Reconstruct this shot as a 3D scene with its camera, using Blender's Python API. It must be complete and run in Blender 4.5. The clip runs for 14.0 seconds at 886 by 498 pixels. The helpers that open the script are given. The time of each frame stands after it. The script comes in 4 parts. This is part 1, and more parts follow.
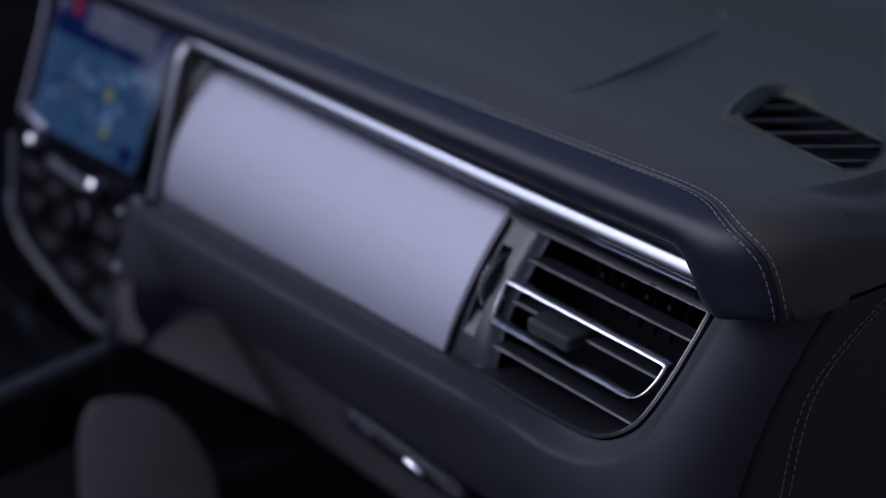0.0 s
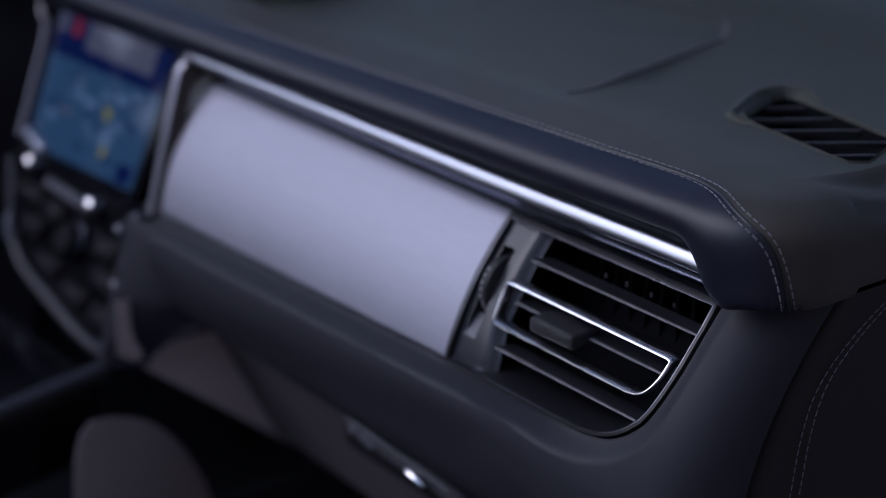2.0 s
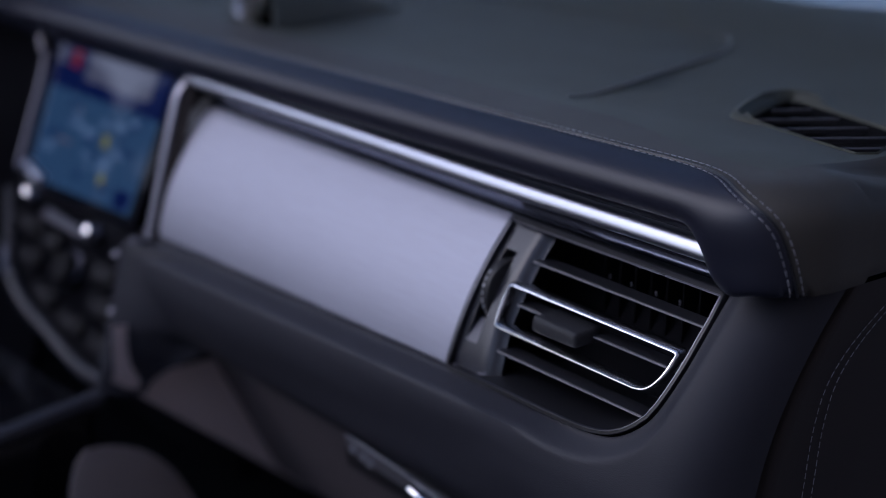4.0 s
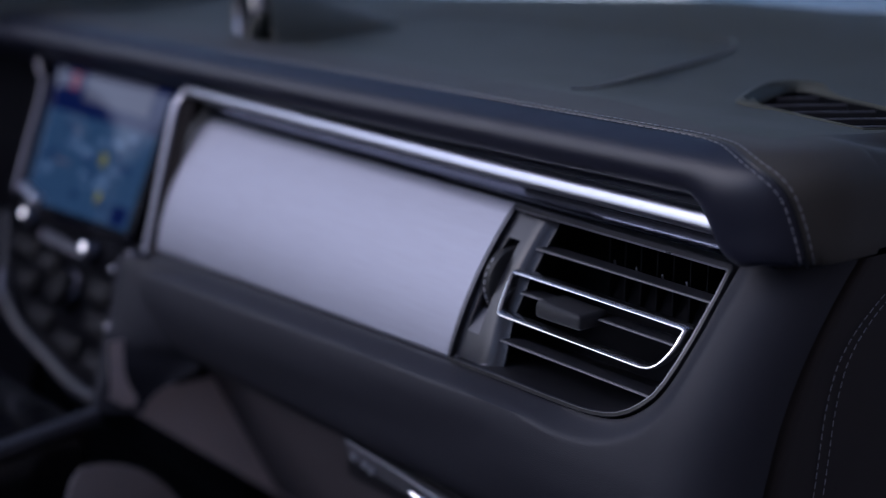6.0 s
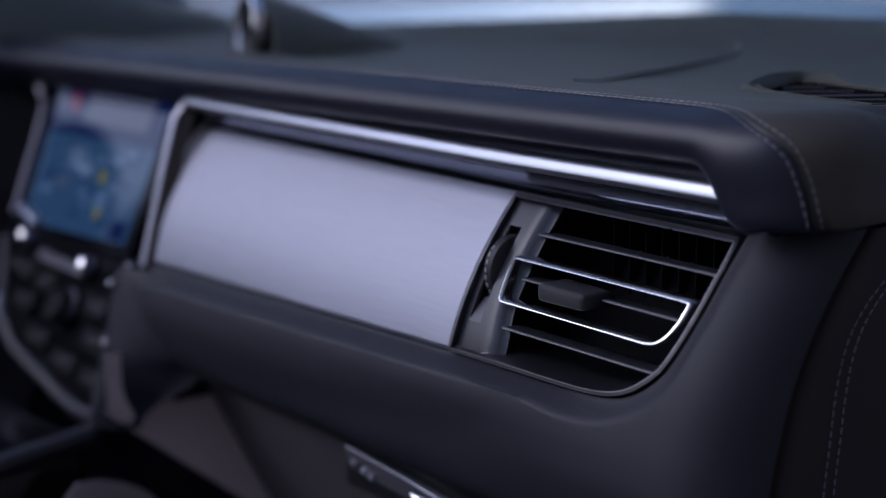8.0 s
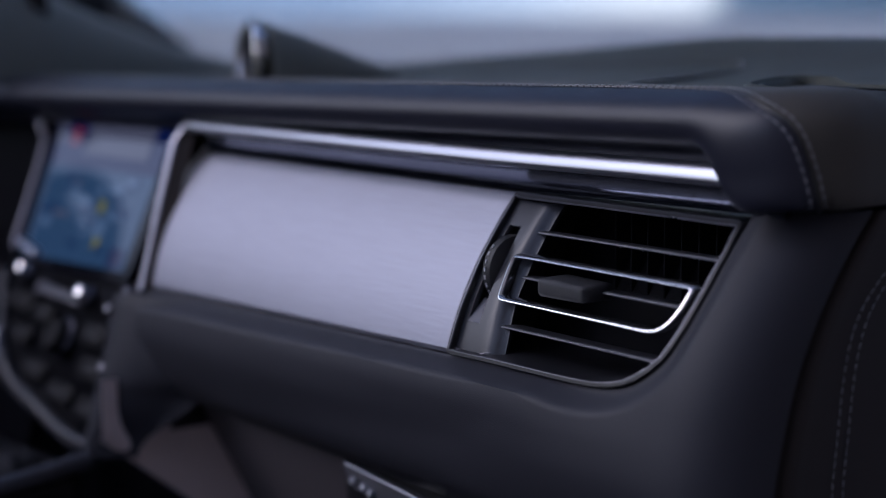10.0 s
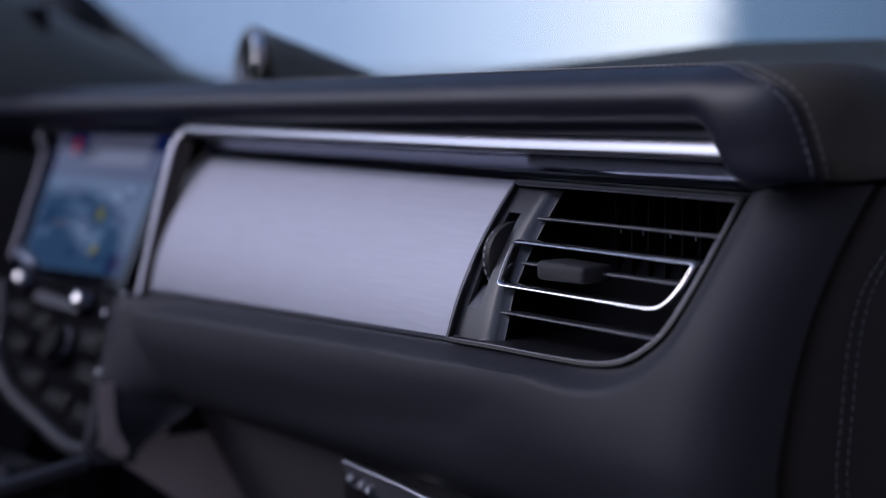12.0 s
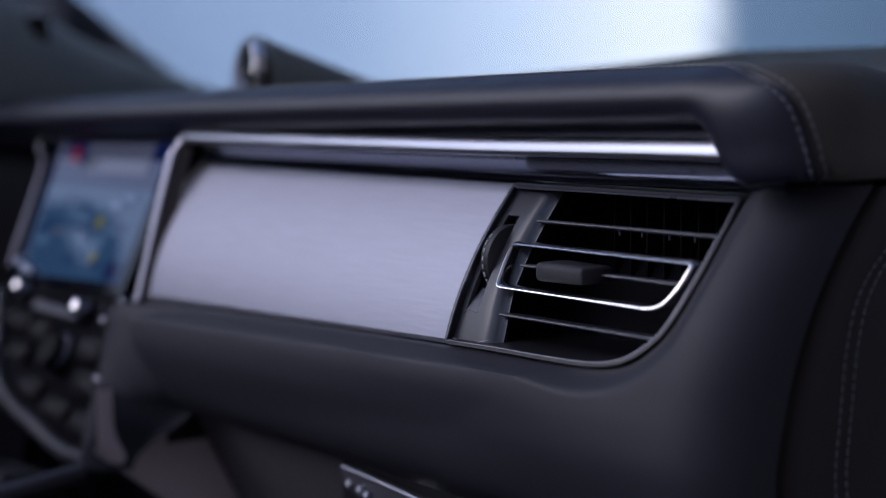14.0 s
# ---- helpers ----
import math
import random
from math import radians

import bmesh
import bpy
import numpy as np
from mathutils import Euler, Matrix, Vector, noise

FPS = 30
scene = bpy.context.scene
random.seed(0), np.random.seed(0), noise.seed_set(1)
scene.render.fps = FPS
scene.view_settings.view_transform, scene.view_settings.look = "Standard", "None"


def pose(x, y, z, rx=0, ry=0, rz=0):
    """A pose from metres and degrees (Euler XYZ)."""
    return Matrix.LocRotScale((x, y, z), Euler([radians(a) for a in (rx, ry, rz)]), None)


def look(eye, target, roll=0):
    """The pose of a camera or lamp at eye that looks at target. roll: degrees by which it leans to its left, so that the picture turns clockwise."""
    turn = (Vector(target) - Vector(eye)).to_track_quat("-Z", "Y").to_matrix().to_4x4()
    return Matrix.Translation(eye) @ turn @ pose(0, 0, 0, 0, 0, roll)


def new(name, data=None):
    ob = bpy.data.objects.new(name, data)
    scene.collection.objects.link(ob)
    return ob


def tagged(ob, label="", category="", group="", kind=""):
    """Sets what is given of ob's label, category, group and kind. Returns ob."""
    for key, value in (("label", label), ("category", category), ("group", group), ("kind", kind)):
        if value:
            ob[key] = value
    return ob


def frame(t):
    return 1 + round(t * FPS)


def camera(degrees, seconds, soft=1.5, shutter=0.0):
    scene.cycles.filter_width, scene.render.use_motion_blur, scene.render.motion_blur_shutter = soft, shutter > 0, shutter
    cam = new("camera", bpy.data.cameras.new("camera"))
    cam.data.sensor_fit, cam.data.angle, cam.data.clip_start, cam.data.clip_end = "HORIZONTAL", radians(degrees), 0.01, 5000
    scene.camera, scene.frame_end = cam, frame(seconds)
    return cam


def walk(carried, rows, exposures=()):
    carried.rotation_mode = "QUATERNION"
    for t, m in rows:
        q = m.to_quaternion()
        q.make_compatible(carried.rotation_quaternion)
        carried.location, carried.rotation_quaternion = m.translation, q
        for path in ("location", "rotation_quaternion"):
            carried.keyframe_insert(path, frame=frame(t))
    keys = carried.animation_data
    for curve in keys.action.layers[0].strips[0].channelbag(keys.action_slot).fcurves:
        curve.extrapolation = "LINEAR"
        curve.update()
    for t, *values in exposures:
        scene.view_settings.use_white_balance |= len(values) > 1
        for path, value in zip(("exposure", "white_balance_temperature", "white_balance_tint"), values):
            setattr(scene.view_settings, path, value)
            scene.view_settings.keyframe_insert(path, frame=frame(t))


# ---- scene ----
cam = camera(29.5, 14.0, soft=0.8)
PATH = [
    (0, (0.724, -0.674, 0.482), (-0.707, 0.473, -0.315), 1.4),
    (0.5, (0.725, -0.677, 0.475), (-0.709, 0.476, -0.31), 1.4),
    (1, (0.725, -0.671, 0.458), (-0.722, 0.481, -0.302), 1.4),
    (1.5, (0.727, -0.673, 0.451), (-0.724, 0.483, -0.296), 1.2),
    (2, (0.727, -0.671, 0.433), (-0.735, 0.49, -0.287), 1.1),
    (2.5, (0.727, -0.669, 0.416), (-0.745, 0.495, -0.275), 1.0),
    (3, (0.729, -0.667, 0.401), (-0.753, 0.499, -0.264), 0.8),
    (5.5, (0.73, -0.663, 0.32), (-0.789, 0.522, -0.218), 0.3),
    (6, (0.729, -0.659, 0.302), (-0.798, 0.526, -0.209), 0.1),
    (6.5, (0.728, -0.657, 0.286), (-0.806, 0.531, -0.2), 0.1),
    (7, (0.728, -0.653, 0.268), (-0.814, 0.534, -0.191), -0.1),
    (7.5, (0.728, -0.654, 0.251), (-0.819, 0.538, -0.181), -0.1),
    (8, (0.728, -0.649, 0.233), (-0.829, 0.541, -0.17), -0.2),
    (10.5, (0.727, -0.637, 0.157), (-0.858, 0.555, -0.106), -0.5),
    (11, (0.727, -0.636, 0.146), (-0.86, 0.556, -0.1), -0.5),
    (11.5, (0.727, -0.632, 0.133), (-0.866, 0.557, -0.092), -0.3),
    (12, (0.726, -0.633, 0.125), (-0.866, 0.559, -0.089), -0.5),
    (12.5, (0.726, -0.632, 0.118), (-0.867, 0.559, -0.085), -0.5),
    (13, (0.727, -0.632, 0.113), (-0.867, 0.56, -0.081), -0.5),
    (13.5, (0.726, -0.631, 0.115), (-0.868, 0.56, -0.079), -0.5),
    (14, (0.727, -0.634, 0.113), (-0.866, 0.561, -0.074), -0.4),
]
walk(cam, [(t, look(eye, target, roll)) for t, eye, target, roll in PATH], exposures=[(0, 0.00, 5080, 21), (8, 0.10, 5080, 22), (10.5, 0.14, 5220, 22), (14, 0.14, 5240, 22)])

cam.data.dof.use_dof = True
cam.data.dof.focus_distance = 0.965
cam.data.dof.aperture_fstop = 3.0

# ---- world and light: an overcast day, seen through the open passenger door ----
world = bpy.data.worlds.new("overcast")
scene.world = world
world.use_nodes = True
wn = world.node_tree
sky = wn.nodes.new("ShaderNodeTexSky")
sky.sky_type, sky.sun_disc = "NISHITA", False
sky.sun_elevation, sky.sun_rotation = radians(39), radians(217)
sky.dust_density, sky.air_density = 3.0, 1.4
wn.nodes["Background"].inputs["Strength"].default_value = 0.105
wn.links.new(sky.outputs[0], wn.nodes["Background"].inputs["Color"])
sun = new("sun", bpy.data.lights.new("sun", "SUN"))
sun.data.energy, sun.data.angle, sun.data.color = 0.34, radians(45), (1.0, 0.97, 0.93)
sun.matrix_world = look((-1.2, -1.6, 1.6), (0, 0, 0))


# ---- materials ----
def material(name, colour, rough=0.5, metal=0.0, vary=0.12, scale=18.0, bump=0.0, bump_scale=900.0, stretch=(1, 1, 1), rough_vary=0.08, coat=0.0, spec=0.5):
    m = bpy.data.materials.new(name)
    m.use_nodes = True
    nt = m.node_tree
    b = nt.nodes["Principled BSDF"]
    b.inputs["Metallic"].default_value = metal
    b.inputs["Coat Weight"].default_value = coat
    b.inputs["Specular IOR Level"].default_value = spec
    tc = nt.nodes.new("ShaderNodeTexCoord")
    mp = nt.nodes.new("ShaderNodeMapping")
    mp.inputs["Scale"].default_value = stretch
    nt.links.new(tc.outputs["Object"], mp.inputs["Vector"])
    n = nt.nodes.new("ShaderNodeTexNoise")
    n.inputs["Scale"].default_value, n.inputs["Detail"].default_value = scale, 6
    nt.links.new(mp.outputs[0], n.inputs["Vector"])
    mix = nt.nodes.new("ShaderNodeMix")
    mix.data_type = "RGBA"
    lo = [max(0, c * (1 - vary)) for c in colour]
    hi = [min(1, c * (1 + vary)) for c in colour]
    mix.inputs[6].default_value, mix.inputs[7].default_value = (*lo, 1), (*hi, 1)
    nt.links.new(n.outputs["Fac"], mix.inputs[0])
    nt.links.new(mix.outputs[2], b.inputs["Base Color"])
    mr = nt.nodes.new("ShaderNodeMapRange")
    mr.inputs["To Min"].default_value, mr.inputs["To Max"].default_value = max(0.02, rough - rough_vary), min(1, rough + rough_vary)
    nt.links.new(n.outputs["Fac"], mr.inputs["Value"])
    nt.links.new(mr.outputs[0], b.inputs["Roughness"])
    if bump:
        v = nt.nodes.new("ShaderNodeTexVoronoi" if bump_scale > 400 else "ShaderNodeTexNoise")
        v.inputs["Scale"].default_value = bump_scale
        nt.links.new(mp.outputs[0], v.inputs["Vector"])
        bp = nt.nodes.new("ShaderNodeBump")
        bp.inputs["Strength"].default_value, bp.inputs["Distance"].default_value = bump, 0.0006
        nt.links.new(v.outputs[0], bp.inputs["Height"])
        nt.links.new(bp.outputs[0], b.inputs["Normal"])
    return m


def glowing(name, colour, strength):
    m = bpy.data.materials.new(name)
    m.use_nodes = True
    b = m.node_tree.nodes["Principled BSDF"]
    b.inputs["Base Color"].default_value = (*[c * 0.05 for c in colour], 1)
    b.inputs["Emission Color"].default_value = (*colour, 1)
    b.inputs["Emission Strength"].default_value = strength
    b.inputs["Roughness"].default_value = 0.06
    b.inputs["Specular IOR Level"].default_value = 0.5
    return m


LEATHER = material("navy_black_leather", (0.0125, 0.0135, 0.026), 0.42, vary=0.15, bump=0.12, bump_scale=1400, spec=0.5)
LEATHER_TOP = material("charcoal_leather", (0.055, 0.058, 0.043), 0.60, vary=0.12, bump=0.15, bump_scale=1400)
LEATHER_LOW = material("dark_grey_leather", (0.021, 0.0215, 0.030), 0.58, vary=0.12, bump=0.14, bump_scale=1400, spec=0.38)
THREAD = material("pale_grey_thread", (0.26, 0.26, 0.28), 0.8, vary=0.2, scale=300)
ALU = material("brushed_aluminium", (0.355, 0.362, 0.425), 0.58, 1.0, vary=0.13, scale=300, bump=0.22, bump_scale=390, stretch=(0.10, 1, 1), rough_vary=0.06)
SATIN = material("satin_chrome", (0.46, 0.48, 0.56), 0.32, 1.0, vary=0.02, rough_vary=0.015)
CHROME = material("chrome", (0.93, 0.93, 0.95), 0.18, 1.0, vary=0.03, rough_vary=0.03)
BLACK = material("black_plastic", (0.012, 0.012, 0.015), 0.38, vary=0.15)
GLOSS = material("piano_black", (0.006, 0.006, 0.008), 0.12, vary=0.1)
VENTGREY = material("grey_vent_plastic", (0.13, 0.13, 0.15), 0.42, vary=0.08)
RUBBER = material("soft_rubber", (0.024, 0.024, 0.027), 0.55, vary=0.1, bump=0.06, bump_scale=2500)
KNURL = material("knurled_rubber", (0.030, 0.030, 0.034), 0.45, vary=0.1, bump=0.5, bump_scale=2600)
TRIMGREY = material("warm_grey_plastic", (0.70, 0.61, 0.61), 0.6, vary=0.1, bump=0.1, bump_scale=700)
KNEE = material("taupe_plastic", (0.33, 0.285, 0.275), 0.7, vary=0.12, bump=0.1, bump_scale=700)
CARPET = material("black_carpet", (0.012, 0.012, 0.014), 0.95, vary=0.3, scale=200, bump=0.6, bump_scale=600)
LINING = material("dark_lining", (0.05, 0.05, 0.055), 0.85, vary=0.1, scale=80)
WALLGREY = material("grey_bounce_wall", (0.25, 0.22, 0.21), 0.9, vary=0.15, scale=4)
PAINT = material("dark_car_paint", (0.03, 0.033, 0.04), 0.2, vary=0.06, coat=0.6)
PEARL = material("white_car_paint", (0.78, 0.80, 0.82), 0.12, vary=0.03, rough_vary=0.03, coat=1.0)
ASPHALT = material("grey_concrete", (0.15, 0.15, 0.16), 0.85, vary=0.15, scale=3, bump=0.5, bump_scale=60)
PALE = material("pale_added_slab", (0.62, 0.62, 0.60), 0.85, vary=0.1, scale=0.5, bump=0.3, bump_scale=60)
# near-black that puts the shade inside ducts and slot into the colour
DARK = material("recess_shade", (0.007, 0.007, 0.009), 0.9, vary=0.1, spec=0.12)
# darker copy of the satin chrome; the side bar's shade is in its colour
EDGE = material("satin_chrome_shaded", (0.30, 0.295, 0.34), 0.32, 1.0, vary=0.06)
MARK = material("white_print", (0.55, 0.55, 0.58), 0.6, vary=0.05)
LEATHER_WARM = material("warm_charcoal_leather", (0.054, 0.048, 0.039), 0.58, vary=0.12, bump=0.15, bump_scale=1400)
BUTTON = material("matt_black_button", (0.006, 0.006, 0.008), 0.5, vary=0.1, spec=0.12)
LEATHER_SIDE = material("black_side_leather", (0.024, 0.019, 0.018), 0.52, vary=0.15, bump=0.12, bump_scale=1400, spec=0.28)
# chrome darkened to navy: the hollow's dark reflection is put into its colour
COVE_REFLECTION = material("chrome_navy_reflection", (0.17, 0.185, 0.25), 0.20, 1.0, vary=0.03, rough_vary=0.01)
DUSK = material("dark_nickel", (0.19, 0.19, 0.22), 0.30, 1.0, vary=0.06)
SLATGREY = material("dark_grey_plastic", (0.024, 0.024, 0.030), 0.40, vary=0.1)
# leather lightened so that its colour holds the light from the windshield
POD_LIT = material("lit_grey_leather", (0.17, 0.175, 0.155), 0.62, vary=0.12, bump=0.15, bump_scale=1400)
BRONZE = material("dark_bronze_plastic", (0.045, 0.036, 0.032), 0.4, vary=0.1)
LIDGREY = material("dark_grey_lid", (0.105, 0.092, 0.10), 0.6, vary=0.1, bump=0.1, bump_scale=700)
BORDER = material("satin_grey_border", (0.036, 0.036, 0.044), 0.45, 0.0, vary=0.06)
GREYMETAL = material("satin_grey_metal", (0.22, 0.22, 0.25), 0.42, 0.6, vary=0.06)
DIM = material("dark_chrome", (0.08, 0.08, 0.10), 0.30, 1.0, vary=0.06)
MAPBLUE = glowing("map_blue", (0.075, 0.155, 0.27), 0.25)
MAPNAVY = glowing("map_navy", (0.010, 0.02, 0.10), 0.3)
MAPPALE = glowing("map_pale", (0.30, 0.30, 0.38), 0.16)
MAPYELLOW = glowing("map_yellow", (0.45, 0.42, 0.10), 0.25)
MAPRED = glowing("map_red", (0.5, 0.06, 0.08), 0.22)
LAMPRED = glowing("red_lamp", (0.5, 0.08, 0.08), 0.25)


# ---- mesh helpers ----
def mesh_of(name, bm, mat, smooth=True):
    me = bpy.data.meshes.new(name)
    bm.to_mesh(me)
    bm.free()
    me.materials.append(mat)
    if smooth:
        for p in me.polygons:
            p.use_smooth = True
        me.set_sharp_from_angle(angle=radians(40))
    return me


def part(name, bm, mat, parent=None, label="", smooth=True):
    ob = new(name, mesh_of(name, bm, mat, smooth))
    if parent:
        ob.parent = parent
    if label:
        tagged(ob, label)
    return ob


def thing(name, label, category, group="", kind=""):
    ob = new(name)
    ob.empty_display_size = 0.02
    return tagged(ob, label, category, group, kind)


def grid(fn, us, vs, thick=0.0, close=False):
    """A sheet fn(u, v) over all us and vs; with a thickness it becomes a closed slab."""
    bm = bmesh.new()
    rows = [[bm.verts.new(fn(u, v)) for v in vs] for u in us]
    for a, b in zip(rows, rows[1:]):
        for i in range(len(vs) - 1):
            bm.faces.new((a[i], b[i], b[i + 1], a[i + 1]))
        if close:
            bm.faces.new((a[-1], b[-1], b[0], a[0]))
    bmesh.ops.recalc_face_normals(bm, faces=bm.faces)
    if thick:
        bm.normal_update()
        bmesh.ops.solidify(bm, geom=bm.faces[:], thickness=thick)
    return bm


def box(lo, hi, bevel=0.0, segments=2):
    bm = bmesh.new()
    bmesh.ops.create_cube(bm, size=1)
    for v in bm.verts:
        v.co = Vector([l + (h - l) * (c + 0.5) for l, h, c in zip(lo, hi, v.co)])
    if bevel:
        bmesh.ops.bevel(bm, geom=bm.edges[:], offset=bevel, segments=segments, affect="EDGES", profile=0.6)
    return bm


def tube(points, radius, sides=8, closed=False, flat=1.0):
    """A round bar along points."""
    bm = bmesh.new()
    pts = [Vector(p) for p in points]
    n, rings, up = len(pts), [], None
    for i, p in enumerate(pts):
        a = pts[(i - 1) % n] if closed or i else p
        b = pts[(i + 1) % n] if closed or i < n - 1 else p
        d = (b - a).normalized()
        if up is None:
            up = Vector((0, 0, 1)) if abs(d.z) < 0.9 else Vector((0, 1, 0))
        side = d.cross(up).normalized()
        up = side.cross(d).normalized()
        rings.append([bm.verts.new(p + radius * (math.cos(t) * side + flat * math.sin(t) * up)) for t in [2 * math.pi * k / sides for k in range(sides)]])
    for i in range(n if closed else n - 1):
        a, b = rings[i], rings[(i + 1) % n]
        for k in range(sides):
            bm.faces.new((a[k], a[(k + 1) % sides], b[(k + 1) % sides], b[k]))
    if not closed:
        bm.faces.new(rings[0][::-1])
        bm.faces.new(rings[-1])
    bmesh.ops.recalc_face_normals(bm, faces=bm.faces)
    return bm


def lathe(profile, centre, axis, sides=28):
    """A turned solid: profile of (radius, height) along axis."""
    bm = bmesh.new()
    q = Vector((0, 0, 1)).rotation_difference(Vector(axis).normalized())
    rings = []
    for r, h in profile:
        rings.append([bm.verts.new(Vector(centre) + q @ Vector((r * math.cos(2 * math.pi * k / sides), r * math.sin(2 * math.pi * k / sides), h))) for k in range(sides)])
    for a, b in zip(rings, rings[1:]):
        for k in range(sides):
            bm.faces.new((a[k], a[(k + 1) % sides], b[(k + 1) % sides], b[k]))
    bm.faces.new(rings[0][::-1])
    bm.faces.new(rings[-1])
    bmesh.ops.recalc_face_normals(bm, faces=bm.faces)
    return bm


def prism(outline, lo, hi, fn):
    """A slab between two depths lo and hi over a closed outline of (x, z), laid on fn(x, z, depth)."""
    bm = bmesh.new()
    a = [bm.verts.new(fn(x, z, lo)) for x, z in outline]
    b = [bm.verts.new(fn(x, z, hi)) for x, z in outline]
    bm.faces.new(a)
    bm.faces.new(b[::-1])
    for i in range(len(a)):
        j = (i + 1) % len(a)
        bm.faces.new((a[i], b[i], b[j], a[j]))
    bmesh.ops.recalc_face_normals(bm, faces=bm.faces)
    return bm


def span(a, b, n):
    return [a + (b - a) * i / (n - 1) for i in range(n)]


def ease(a, b, x):
    t = min(1.0, max(0.0, (x - a) / (b - a)))
    return t * t * (3 - 2 * t)


def curve_through(table, x):
    """Smooth reading of a small table of (x, y), x rising."""
    xs, ys = zip(*table)
    if x <= xs[0]:
        return ys[0]
    for i in range(len(xs) - 1):
        if x <= xs[i + 1]:
            t = (x - xs[i]) / (xs[i + 1] - xs[i])
            m0 = (ys[i + 1] - ys[max(i - 1, 0)]) / (xs[i + 1] - xs[max(i - 1, 0)]) * (xs[i + 1] - xs[i])
            m1 = (ys[min(i + 2, len(xs) - 1)] - ys[i]) / (xs[min(i + 2, len(xs) - 1)] - xs[i]) * (xs[i + 1] - xs[i])
            return (2*t**3 - 3*t*t + 1) * ys[i] + (t**3 - 2*t*t + t) * m0 + (-2*t**3 + 3*t*t) * ys[i + 1] + (t**3 - t*t) * m1
    return ys[-1]


def smooth_path(points, n):
    """A smooth line of n points through a few."""
    pts = [Vector(p) for p in points]
    ls = [0.0]
    for a, b in zip(pts, pts[1:]):
        ls.append(ls[-1] + (b - a).length)
    return [Vector([curve_through(list(zip(ls, [p[k] for p in pts])), l) for k in range(len(pts[0]))]) for l in span(0, ls[-1], n)]


# ---- the dashboard's forms ----
def face(z):
    """How far forward the bowed front face lies at height z."""
    u = (z + 0.041) / 0.098
    return -0.040 + 0.056 * u - 0.032 * u * (1 - u)


LOW = [(-0.30, 0.02), (-0.20, 0.0), (-0.150, -0.012), (-0.135, -0.020), (-0.125, -0.031), (-0.116, -0.0405), (-0.102, -0.0465), (-0.080, -0.0485), (-0.060, -0.0450), (-0.050, -0.0425), (-0.041, -0.0400)]


def front(z):
    return face(z) if z > -0.041 else curve_through(LOW, z)


CORNER0, CORNER1, STEPS = 0.130, 0.200, 48
CORNER = [(CORNER0, 0.0)]
for k in range(STEPS):
    bend = math.pi / 2 * (1 - (1 - (k + 0.5) / STEPS) ** 1.28)
    CORNER.append((CORNER[-1][0] + math.cos(bend) * (CORNER1 - CORNER0) / STEPS, CORNER[-1][1] + math.sin(bend) * (CORNER1 - CORNER0) / STEPS))


def skin(s, z, lift=0.0):
    """The lower dashboard's skin: s runs along the front, round a corner that turns quickly and then slowly, and back along the side."""
    y0 = front(z)
    if s <= CORNER0:
        return Vector((s, y0 - lift, z))
    u = min((s - CORNER0) / (CORNER1 - CORNER0), 1.0)
    a = math.pi / 2 * (1 - (1 - u) ** 1.28)
    k = min(int(u * STEPS), STEPS - 1)
    f = u * STEPS - k
    x, y = [CORNER[k][m] + (CORNER[k + 1][m] - CORNER[k][m]) * f for m in (0, 1)]
    return Vector((x + lift * math.sin(a), y0 + y - lift * math.cos(a) + max(0, s - CORNER1), z))


def tilt(x):
    """The slight fall of the dashboard's lines toward its middle."""
    return 0.02 * x


def back_y(x):
    """Where the top ends under the glass."""
    return 0.372 + 0.03 * ease(-0.60, -0.20, x) + 0.12 * ease(-0.20, 0.10, x)


def top_z(x, y):
    far = 0.1440 + 0.068 * (max(min(x, -0.24), -0.95) + 0.24)
    near = 0.1235 + tilt(x) - 0.0060 * ease(0.045, 0.12, y)
    return near + (far - near) * min(1.0, max(0.0, (y - 0.11) / 0.26)) ** 3.6


def rim(p):
    """The upper pad's front line: place and outward direction at length p (p = x along the front)."""
    if p <= 0.13:
        return Vector((p, 0, 0)), Vector((0, -1, 0))
    a = (p - 0.13) / 0.04
    if a < math.pi / 2:
        return Vector((0.13 + 0.04 * math.sin(a), 0.04 - 0.04 * math.cos(a), 0)), Vector((math.sin(a), -math.cos(a), 0))
    return Vector((0.17, 0.04 + (p - 0.13 - 0.0628), 0)), Vector((1, 0, 0))


